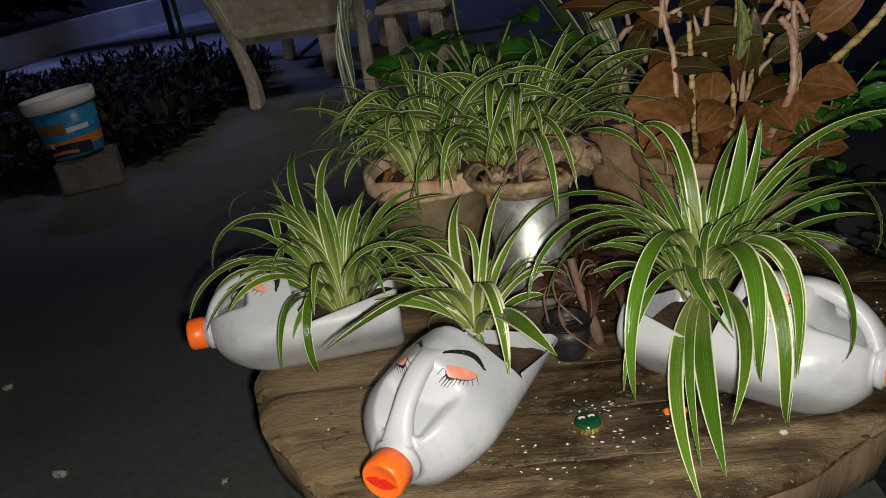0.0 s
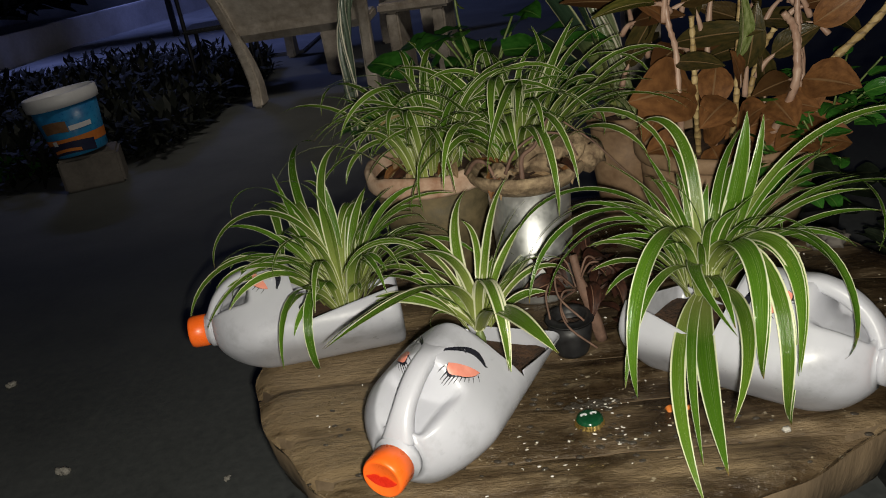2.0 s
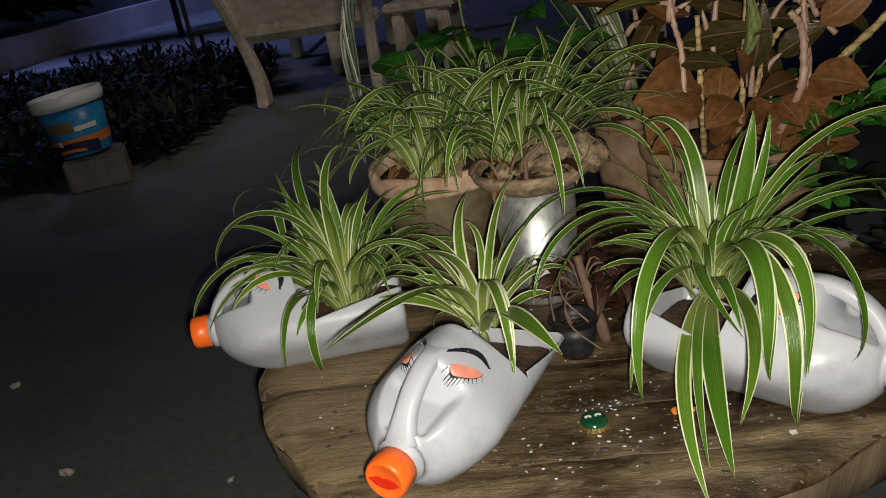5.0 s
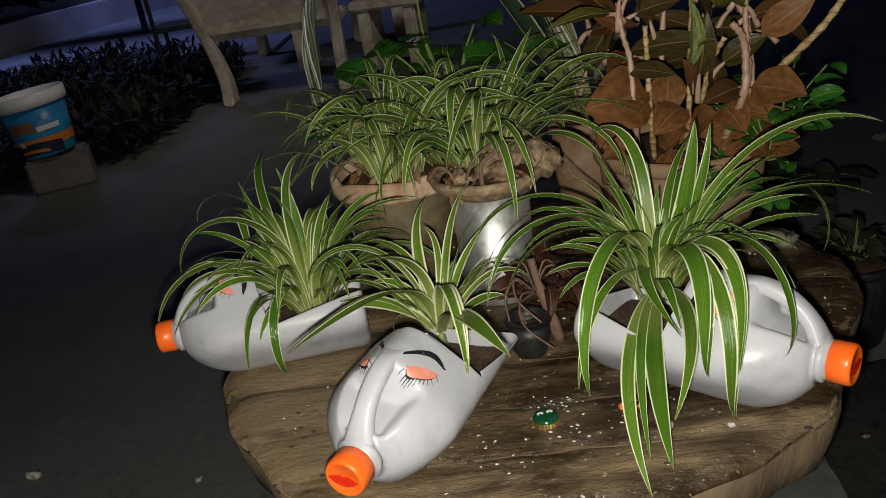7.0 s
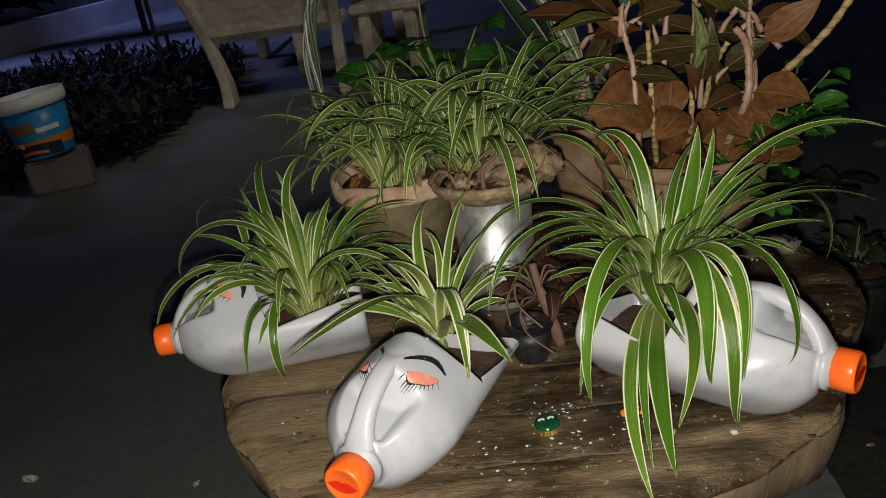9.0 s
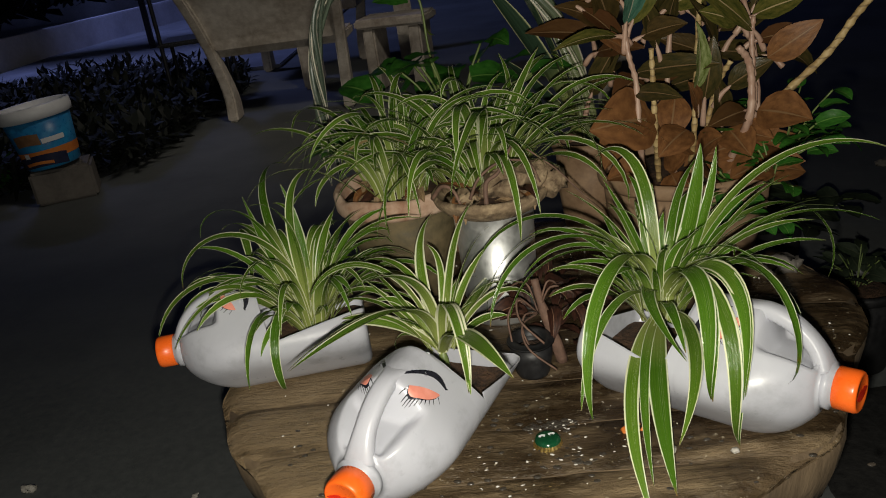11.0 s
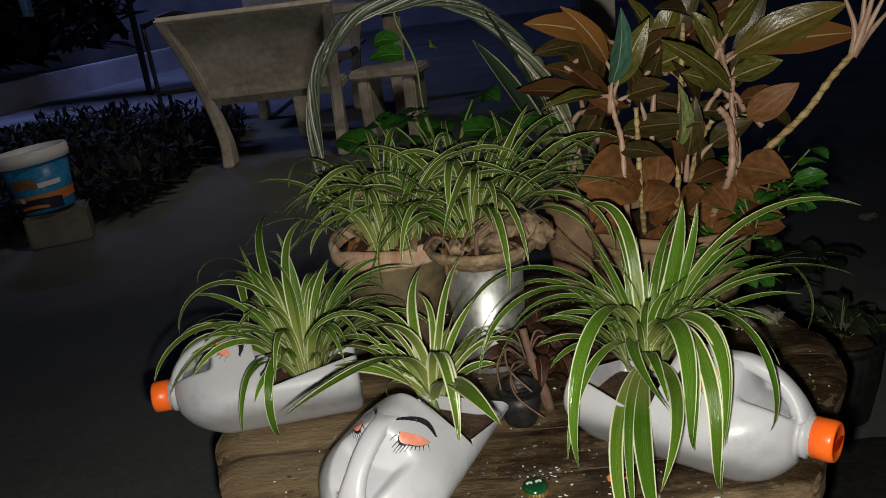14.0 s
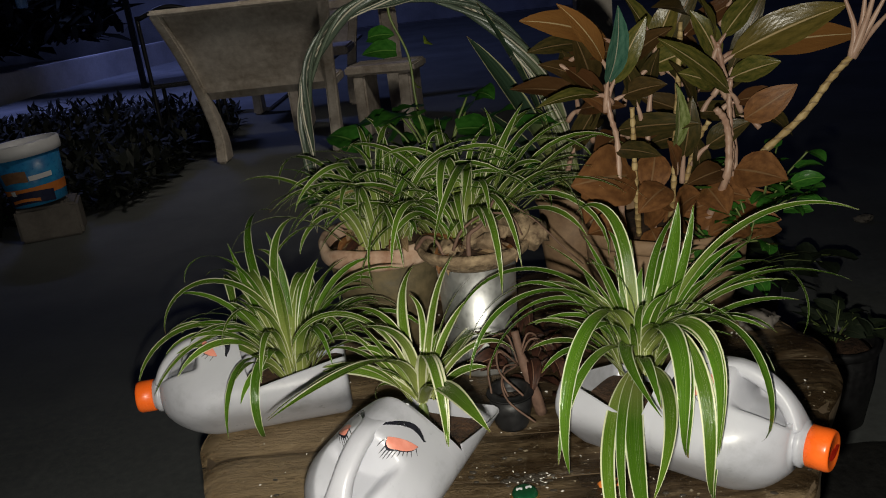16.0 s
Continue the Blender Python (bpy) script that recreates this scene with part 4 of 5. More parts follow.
# ---- bronze-leaved shrub ----
def make_shrub():
    t = thing("bronze_leaf_shrub", "tall bronze-leaved shrub with pink stems", "plant", (0.345, 0.945, 0.58))
    rnd = random.Random(21)
    o = Vector((0.345, 0.945, 0.58))
    OLIVE, TEAL, GREEN, DARK, RUST = M_AGLAO, M_TEALLEAF, M_GREENLEAF, M_DARKBRONZE_SHADE, M_BROWNLEAF

    def stem(points, radius, material):
        """A ringed stem from the soil through points, thicker at its leaf scars."""
        foot = Vector((0.345 + (points[0][0] - 0.345) * 0.8, 0.90, 0.578))
        pts = [p - o for p in bend([foot, *points], 8)]
        n = len(pts)
        part("stem", tube(pts, [radius * (1.06 - 0.25 * k / n) + 0.0011 * (k % 3 == 0) for k in range(n)], 10), material, t)

    def leaf(start, az, lift, length, width, material):
        """A pointed leaf on a pale stalk, its face turned up and outwards."""
        a = Vector(start) - o
        d = Vector((math.cos(radians(az)) * math.cos(radians(lift)), math.sin(radians(az)) * math.cos(radians(lift)), math.sin(radians(lift))))
        n = Vector((rnd.uniform(-0.35, 0.35), -0.75, 0.65 + rnd.uniform(-0.3, 0.3)))
        n = (n - d * n.dot(d)).normalized()
        side = n.cross(d)
        bow = rnd.uniform(18, 46)
        ob = part("leaf", broad(length * 1.03, width, bow * 0.5, bow, rnd.randrange(9999), cup=rnd.uniform(0.1, 0.3)), material, t)
        ob.matrix_basis = Matrix.Translation(a) @ Matrix((d, side, n)).transposed().to_4x4()
        if material is not M_BROWNLEAF:
            part("petiole", tube(bend([a - d * 0.022 - Vector((0, 0, 0.016)), a - d * 0.008 - Vector((0, 0, 0.003)), a + d * 0.012 + n * 0.0005], 4), [0.0044, 0.0043, 0.0041, 0.0038, 0.0034, 0.0030, 0.0026, 0.0021, 0.0015], 8), M_PINKSTEM, t, "pale pink leaf stalk")

    stem([(0.258, 0.84, 0.665), (0.258, 0.85, 0.739), (0.25, 0.85, 0.775), (0.246, 0.855, 0.817)], 0.0037, M_PINKSTEM)
    stem([(0.284, 0.86, 0.669), (0.285, 0.87, 0.724), (0.286, 0.88, 0.778)], 0.0038, M_CANE)
    stem([(0.34, 0.87, 0.661), (0.345, 0.88, 0.707), (0.355, 0.9, 0.799), (0.365, 0.92, 0.882)], 0.0038, M_CANE)
    stem([(0.4, 0.83, 0.673), (0.406, 0.835, 0.719), (0.401, 0.835, 0.754), (0.386, 0.83, 0.774)], 0.0050, M_PINKSTEM)
    stem([(0.413, 0.85, 0.683), (0.416, 0.86, 0.736), (0.417, 0.87, 0.774), (0.419, 0.87, 0.804)], 0.0037, M_PINKSTEM)
    stem([(0.437, 0.9, 0.643), (0.435, 0.91, 0.749), (0.418, 0.91, 0.827), (0.413, 0.91, 0.851)], 0.0037, M_PINKSTEM)
    stem([(0.316, 0.93, 0.647), (0.325, 0.94, 0.772), (0.334, 0.94, 0.84), (0.317, 0.93, 0.882)], 0.0037, M_PINKSTEM)
    stem([(0.367, 0.9, 0.658), (0.383, 0.9, 0.716), (0.396, 0.89, 0.745)], 0.0040, M_CANE)
    stem([(0.426, 0.87, 0.656), (0.459, 0.865, 0.695), (0.512, 0.855, 0.747), (0.545, 0.85, 0.794), (0.578, 0.845, 0.832)], 0.005, M_CANE)
    leaf((0.236, 0.850, 0.805), 209, -2, 0.103, 0.026, OLIVE)
    leaf((0.247, 0.850, 0.817), 296, 77, 0.106, 0.036, TEAL)
    leaf((0.256, 0.860, 0.815), 334, 61, 0.097, 0.035, OLIVE)
    leaf((0.247, 0.870, 0.845), 204, 49, 0.110, 0.033, OLIVE)
    leaf((0.259, 0.900, 0.871), 198, 16, 0.134, 0.048, OLIVE)
    leaf((0.420, 0.870, 0.785), 204, 35, 0.150, 0.037, OLIVE)
    leaf((0.435, 0.860, 0.749), 332, 35, 0.080, 0.042, RUST)
    leaf((0.431, 0.910, 0.829), 343, 21, 0.155, 0.054, OLIVE)
    leaf((0.440, 0.920, 0.835), 0, 1, 0.173, 0.052, OLIVE)
    leaf((0.409, 0.910, 0.851), 203, 56, 0.092, 0.034, OLIVE)
    leaf((0.421, 0.910, 0.857), 348, 49, 0.077, 0.039, OLIVE)
    leaf((0.343, 0.870, 0.714), 251, 77, 0.097, 0.038, GREEN)
    leaf((0.256, 0.850, 0.727), 315, -3, 0.071, 0.032, DARK)
    leaf((0.254, 0.870, 0.775), 197, 31, 0.078, 0.032, RUST)
    leaf((0.272, 0.880, 0.795), 340, 11, 0.062, 0.036, DARK)
    leaf((0.299, 0.900, 0.773), 211, 65, 0.093, 0.036, DARK)
    leaf((0.324, 0.930, 0.823), 341, 17, 0.065, 0.038, OLIVE)
    leaf((0.420, 0.880, 0.803), 341, 16, 0.067, 0.039, OLIVE)
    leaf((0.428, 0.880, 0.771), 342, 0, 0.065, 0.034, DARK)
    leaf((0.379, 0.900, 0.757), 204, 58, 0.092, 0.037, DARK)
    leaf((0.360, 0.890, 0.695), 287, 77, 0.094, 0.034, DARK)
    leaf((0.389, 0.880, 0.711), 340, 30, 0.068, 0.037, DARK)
    leaf((0.404, 0.890, 0.796), 199, 21, 0.064, 0.033, OLIVE)
    leaf((0.417, 0.920, 0.822), 180, 61, 0.084, 0.034, OLIVE)
    leaf((0.334, 0.940, 0.844), 191, 59, 0.096, 0.038, OLIVE)
    leaf((0.334, 0.940, 0.844), 341, 67, 0.081, 0.038, OLIVE)
    leaf((0.404, 0.850, 0.684), 212, -5, 0.074, 0.036, DARK)
    leaf((0.280, 0.860, 0.686), 212, 4, 0.114, 0.087, RUST)
    leaf((0.277, 0.880, 0.698), 220, -36, 0.114, 0.073, RUST)
    leaf((0.423, 0.860, 0.679), 317, -7, 0.075, 0.067, RUST)
    leaf((0.325, 0.850, 0.667), 224, -16, 0.075, 0.048, RUST)
    leaf((0.322, 0.900, 0.705), 244, -51, 0.070, 0.050, RUST)
    leaf((0.383, 0.860, 0.659), 281, -22, 0.066, 0.050, RUST)
    leaf((0.349, 0.880, 0.674), 232, 56, 0.069, 0.037, RUST)
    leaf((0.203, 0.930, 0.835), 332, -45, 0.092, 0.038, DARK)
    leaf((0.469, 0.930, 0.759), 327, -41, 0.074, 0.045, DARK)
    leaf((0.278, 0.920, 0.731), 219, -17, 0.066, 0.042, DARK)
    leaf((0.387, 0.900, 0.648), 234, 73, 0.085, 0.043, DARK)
    # filler deep in the crown, its shade painted as dark leaves; old leaves fallen on the soil
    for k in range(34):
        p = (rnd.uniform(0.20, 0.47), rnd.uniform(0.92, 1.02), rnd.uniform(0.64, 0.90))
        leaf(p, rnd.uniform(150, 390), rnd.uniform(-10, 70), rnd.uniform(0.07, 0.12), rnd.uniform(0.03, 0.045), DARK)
    for k in range(22):
        p = (rnd.uniform(0.23, 0.46), rnd.uniform(0.84, 0.93), rnd.uniform(0.585, 0.65))
        leaf(p, rnd.uniform(170, 370), rnd.uniform(-30, 40), rnd.uniform(0.05, 0.09), rnd.uniform(0.04, 0.06), RUST)
    # fresh pale crown of the leaning cane
    b = Vector((0.578, 0.845, 0.832)) - o
    for k, (dx, dy, dz) in enumerate(((0.004, 0.0, 0.08), (0.028, -0.01, 0.07), (-0.02, 0.01, 0.07), (0.045, 0.01, 0.045), (0.01, -0.02, 0.09))):
        part("petiole", tube(bend([b - Vector((0.008, -0.002, 0.012)), b + Vector((dx * 0.3, dy * 0.3, dz * 0.35)), b + Vector((dx, dy, dz))], 5), [0.0062 - 0.00043 * q for q in range(11)], 8), M_PINKSTEM, t)
        ob = part("leaf", broad(0.12, 0.045, 60, 60, 400 + k), M_AGLAO, t)
        ob.matrix_basis = Matrix.Translation(b + Vector((dx, dy, dz))) @ pose(0, 0, 0, 0, 0, math.degrees(math.atan2(dy, dx)))
    return t


make_shrub()


def small_bush(label, place, count, reach, size, material, seed, name="small_bush"):
    t = thing(name, label, "plant", place)
    rnd = random.Random(seed)
    for i in range(count):
        az, lift, r = rnd.uniform(0, 360), rnd.uniform(5, 80), reach * rnd.uniform(0.5, 1)
        d = Vector((math.cos(radians(az)) * math.cos(radians(lift)), math.sin(radians(az)) * math.cos(radians(lift)), math.sin(radians(lift)))) * r
        part("twig", tube(bend([(0, 0, 0), d * 0.5 + Vector((0, 0, r * 0.1)), d], 4), [0.0014] * 9, 5), M_STEMGREEN, t)
        for k in range(3):
            p = d * (0.55 + 0.22 * k)
            ob = part("leaf", broad(size * rnd.uniform(0.7, 1.2), size * 0.62, rnd.uniform(-10, 40), rnd.uniform(10, 60), seed * 50 + i * 3 + k, steps=6, heart=True), material, t)
            ob.matrix_basis = Matrix.Translation(p) @ pose(0, 0, 0, rnd.uniform(-40, 40), 0, az + rnd.uniform(-70, 70))
    return t


small_bush("small green leafy weed beside the clay pot", (0.475, 0.90, 0.585), 16, 0.13, 0.040, M_POTHOS, 31)
small_bush("green weed leaning over the clay pot rim", (0.395, 0.835, 0.545), 10, 0.085, 0.038, M_POTHOS, 35)
small_bush("low green weed in front of the clay pot", (0.44, 0.845, 0.575), 9, 0.07, 0.034, M_POTHOS, 33)


# ---- braided plant and creeper ----
def make_braid():
    t = thing("braided_plant", "arched plant of braided silvery striped leaves", "plant", (0.215, 1.05, 0.60))
    o = Vector((0.215, 1.05, 0.60))
    path = [Vector(p) - o for p in bend([(0.225, 1.05, 0.60), (0.212, 1.05, 0.70), (0.178, 1.05, 0.81), (0.112, 1.05, 0.90), (0.032, 1.05, 0.948), (-0.046, 1.05, 0.953), (-0.121, 1.05, 0.934), (-0.180, 1.05, 0.868), (-0.202, 1.05, 0.79), (-0.208, 1.05, 0.69)], 8)]
    n = len(path)
    for k in range(5):
        pts = []
        for i, p in enumerate(path):
            d = (path[min(i + 1, n - 1)] - path[max(i - 1, 0)]).normalized()
            side = Vector((0, 1, 0))
            up = side.cross(d)
            a = 2 * math.pi * k / 5 + i * 0.24
            r = 0.0105 * (1 - 0.25 * i / n)
            pts.append(p + (side * math.cos(a) * 0.8 + up * math.sin(a)) * r)
        bm = tube(pts, [0.0072 * (1 - 0.35 * i / n) for i in range(n)], 8, 0.6)
        uv = bm.loops.layers.uv.new("UVMap")
        for f in bm.faces:
            for l in f.loops:
                q = l.vert.index
                l[uv].uv = ((q % 8) / 8.0, 0.3 + 0.6 * (q // 8) / n)
        part("strand", bm, M_BRAID, t)
    end = path[-1]
    for k, (az, lift, ln, w) in enumerate(((200, -55, 0.10, 0.013), (250, -80, 0.12, 0.012), (330, -78, 0.13, 0.012))):
        ob = part("leaf_tip", blade(az, lift, ln, 15, w, 70 + k), M_BRAID, t)
        ob.location = end + Vector((0, 0, 0.02))
    for k, (az, lift, ln, w) in enumerate(((165, 68, 0.32, 0.040), (190, 75, 0.36, 0.034), (150, 52, 0.22, 0.036))):
        part("blade", blade(az, lift, ln, 18, w, 90 + k, 0.5), M_SNAKE, t, "dark upright blade with a cream edge")
    return t


make_pot("clay_pot", "brown clay pot behind the bowls", (0.215, 1.045, 0.45), 0.058, 0.042, 0.17, M_CLAY_DARK, True, 0.006, 0.018, 7, 0.004)
make_braid()
make_pot("clay_pot", "small clay pot under the creeper", (0.005, 1.065, 0.45), 0.062, 0.045, 0.17, M_CLAY_DARK, True, 0.006, 0.018, 8, 0.004)


def make_creeper():
    t = thing("heart_leaf_creeper", "green heart-leaved creeper with a climbing shoot", "plant", (0.005, 1.065, 0.605))
    rnd = random.Random(44)
    for i in range(34):
        az, r = rnd.uniform(0, 360), rnd.uniform(0.02, 0.15)
        p = Vector((r * math.cos(radians(az)) * 1.15, r * math.sin(radians(az)) * 0.45, rnd.uniform(0.06, 0.20) - r * 0.25))
        part("stalk", tube(bend([(0, 0, 0), p * 0.5 + Vector((0, 0, 0.03)), p], 4), [0.002] * 9, 6), M_STEMGREEN, t)
        ob = part("leaf", broad(rnd.uniform(0.06, 0.10), rnd.uniform(0.045, 0.07), rnd.uniform(-5, 35), rnd.uniform(20, 70), i, heart=True), M_POTHOS, t)
        ob.matrix_basis = Matrix.Translation(p) @ pose(0, 0, 0, rnd.uniform(-30, 30), 0, az)
    shoot = bend([(-0.01, 0.0, 0.05), (-0.03, 0.06, 0.17), (-0.035, 0.07, 0.25), (-0.06, 0.08, 0.32), (-0.05, 0.08, 0.37)], 6)
    part("shoot", tube(shoot, 0.0022, 6), M_STEMGREEN, t, "thin climbing shoot")
    for k, (x, y, z, az, ln, m) in enumerate(((-0.085, 0.075, 0.365, 20, 0.075, M_LIME), (-0.03, 0.08, 0.20, 280, 0.03, M_LIME), (-0.055, 0.08, 0.26, 180, 0.06, M_POTHOS), (-0.10, 0.08, 0.285, 30, 0.05, M_POTHOS), (0.0, 0.08, 0.27, 260, 0.03, M_LIME))):
        ob = part("leaf", broad(ln, ln * 0.72, 15, 40, 60 + k, heart=True), m, t)
        ob.matrix_basis = Matrix.Translation((x, y, z)) @ pose(0, 0, 0, -50, 0, az)
    return t


make_creeper()


# ---- small things on the stump ----
def make_crown_cap():
    t = thing("bottle_cap", "green and gold crown bottle cap on the wood", "bottle cap", (0.076, 0.4775, 0.4475), 12)
    t.scale = (1, 1, 1.6)
    bm = bmesh.new()
    n, rows = 84, []
    for r, z, w in ((0.0158, 0.0, 1.0), (0.0150, 0.002, 0.8), (0.0136, 0.0045, 0.3), (0.0128, 0.0055, 0.0)):
        rows.append([bm.verts.new(((r + 0.0007 * w * math.cos(21 * a)) * math.cos(a), (r + 0.0007 * w * math.cos(21 * a)) * math.sin(a), z)) for a in (2 * math.pi * i / n for i in range(n))])
    for a, b in zip(rows, rows[1:]):
        for i in range(n):
            bm.faces.new((a[i], a[(i + 1) % n], b[(i + 1) % n], b[i]))
    part("skirt", bm, M_GOLD, t, "crimped gold skirt")
    part("top", lathe([(0.0140, 0.0042), (0.0128, 0.0060), (0.0105, 0.0066), (0.001, 0.0067)], 40, False, True), M_GREENCAP, t, "glossy dark green top")
    for x in (-0.0052, 0.0052):
        bm = bmesh.new()
        for q in ((0.0, 0.0), ):
            vs = [bm.verts.new((x + px, py + 0.003, 0.00695)) for px, py in ((-0.0036, -0.0012), (-0.0022, -0.0024), (-0.0012, -0.0006), (0.0010, -0.0008), (0.0016, -0.0026), (0.0034, -0.0014), (0.0036, 0.0014), (0.0014, 0.0026), (-0.0018, 0.0024), (-0.0036, 0.0012))]
            bm.faces.new(vs)
        part("printed_mark", bm, M_WHITE, t, "small white printed shape", smooth=False)
    return t


make_crown_cap()
make_chunk("orange_scrap", "small torn orange-red scrap on wet wood", (0.168, 0.487, 0.449), (0.014, 0.006, 0.0025), M_LABEL_ORANGE, 3, 5, "scrap")
make_chunk("white_pebble", "small white pebble on the wood", (0.196, 0.445, 0.451), (0.007, 0.005, 0.0045), M_STONE, 6, 0, "pebble")
make_chunk("white_pebble", "tiny pale seed pod at a leaf tip", (0.258, 0.434, 0.451), (0.0045, 0.003, 0.003), M_STONE, 7, 0, "pebble")
make_chunk("brown_stone", "rounded brown stone beside the clay pot", (0.452, 0.83, 0.458), (0.026, 0.02, 0.016), M_BLOCK, 8, 0, "stone")
# crumbs, flecks that stand for glints, and water beads
M_GRIT_GLINT = surface("white_grit_and_glint", (0.50, 0.47, 0.42), (0.80, 0.78, 0.74), 90, 300, 0.4, 0.2, 0.0004)
crumbs = bmesh.new()
rnd = random.Random(77)
for i in range(150):
    a, r = rnd.uniform(0, 6.28), 0.39 * rnd.random() ** 0.5
    x, y = TABLE.x + r * math.cos(a), TABLE.y + r * math.sin(a)
    k = rnd.choice((0.0007, 0.001, 0.001, 0.0016))
    m = pose(x, y, 0.4505, rnd.uniform(0, 90), 0, rnd.uniform(0, 180)) @ Matrix.Diagonal((k * rnd.uniform(1, 2.4), k, k * 0.8, 1))
    bmesh.ops.create_icosphere(crumbs, subdivisions=1, radius=1, matrix=m)
# clusters of pale long flecks, painted in place of the wet wood's glints
for i in range(44):
    cx, cy, sx, sy = ((0.086, 0.508, 0.016, 0.006), (0.108, 0.452, 0.018, 0.010), (0.03, 0.43, 0.03, 0.03))[i % 3]
    k = rnd.uniform(0.0006, 0.0014)
    bmesh.ops.create_icosphere(crumbs, subdivisions=1, radius=1, matrix=pose(rnd.gauss(cx, sx), rnd.gauss(cy, sy), 0.4508, 0, 0, rnd.uniform(-30, 30)) @ Matrix.Diagonal((k * rnd.uniform(1.2, 3.0), k, k * 0.7, 1)))
tagged(part("crumbs", crumbs, M_GRIT_GLINT), "pale crumbs and grit on wet wood, with painted glints", "grit", kind="stuff")
M_WATER = Nodes("water_bead").set(color=(0.05, 0.042, 0.034), rough=0.13, spec=1.0).mat
drops = bmesh.new()
for i in range(230):
    if i < 70:
        x, y = 0.086 + rnd.gauss(0, 0.016), 0.508 + rnd.gauss(0, 0.006)
    elif i < 110:
        x, y = 0.105 + rnd.gauss(0, 0.02), 0.455 + rnd.gauss(0, 0.012)
    else:
        x, y = TABLE.x + rnd.uniform(-0.3, 0.3), TABLE.y - 0.27 + rnd.uniform(-0.09, 0.12)
    k = rnd.uniform(0.0008, 0.0030)
    bmesh.ops.create_icosphere(drops, subdivisions=2, radius=1, matrix=pose(x, y, 0.4495, 0, 0, rnd.uniform(-20, 20)) @ Matrix.Diagonal((k * 1.7, k, k * 0.6, 1)))
tagged(part("water_beads", drops, M_WATER), "wet glinting water beads on the wood", "water", kind="stuff")


# ---- on the ground near the stump ----
make_pot("plant_pot", "black plastic pot standing beside the stump", (0.77, 1.26, 0.0), 0.085, 0.065, 0.19, M_BLACK, True, 0.004, 0.02, 9, 0.003)
small_bush("withered plant in the black pot, night shade in its leaf colour", (0.77, 1.26, 0.17), 12, 0.12, 0.045, M_SHADELEAF, 51, "potted_plant")
make_pot("plant_pot", "dark plastic pot in the shade of the stump", (0.70, 1.62, 0.0), 0.10, 0.075, 0.22, M_BLACK, True, 0.004, 0.02, 10, 0.003)
small_bush("leafy plant behind the stump, night shade in its leaf colour", (0.70, 1.62, 0.20), 18, 0.26, 0.08, M_SHADELEAF, 52, "potted_plant")
b = thing("brick_piece", "broken dull brick on the ground", "brick", (0.66, 0.72, 0.004), 30)
part("body", roughen(box(0.15, 0.08, 0.055, 0.006), 0.005, 14), M_BLOCK, b, smooth=False)
for i, (x, y, k) in enumerate(((1.42, 2.45, 0.03), (1.6, 2.4, 0.018))):
    make_chunk("stone", "dull stone lying on the dark ground", (x, y, k * 0.35), (k, k * 0.7, k * 0.5), M_BLOCK, 160 + i, i * 40, "stone")
for i, (x, y, k) in enumerate(((-0.966, 1.10, 0.016), (-1.300, 1.489, 0.014), (-0.590, 1.025, 0.008), (-0.75, 0.95, 0.012), (1.1, 1.5, 0.02))):
    make_chunk("pebble", "small pale pebble on the concrete yard", (x, y, k * 0.35), (k, k * 0.7, k * 0.5), M_STONE, 60 + i, i * 40, "pebble")


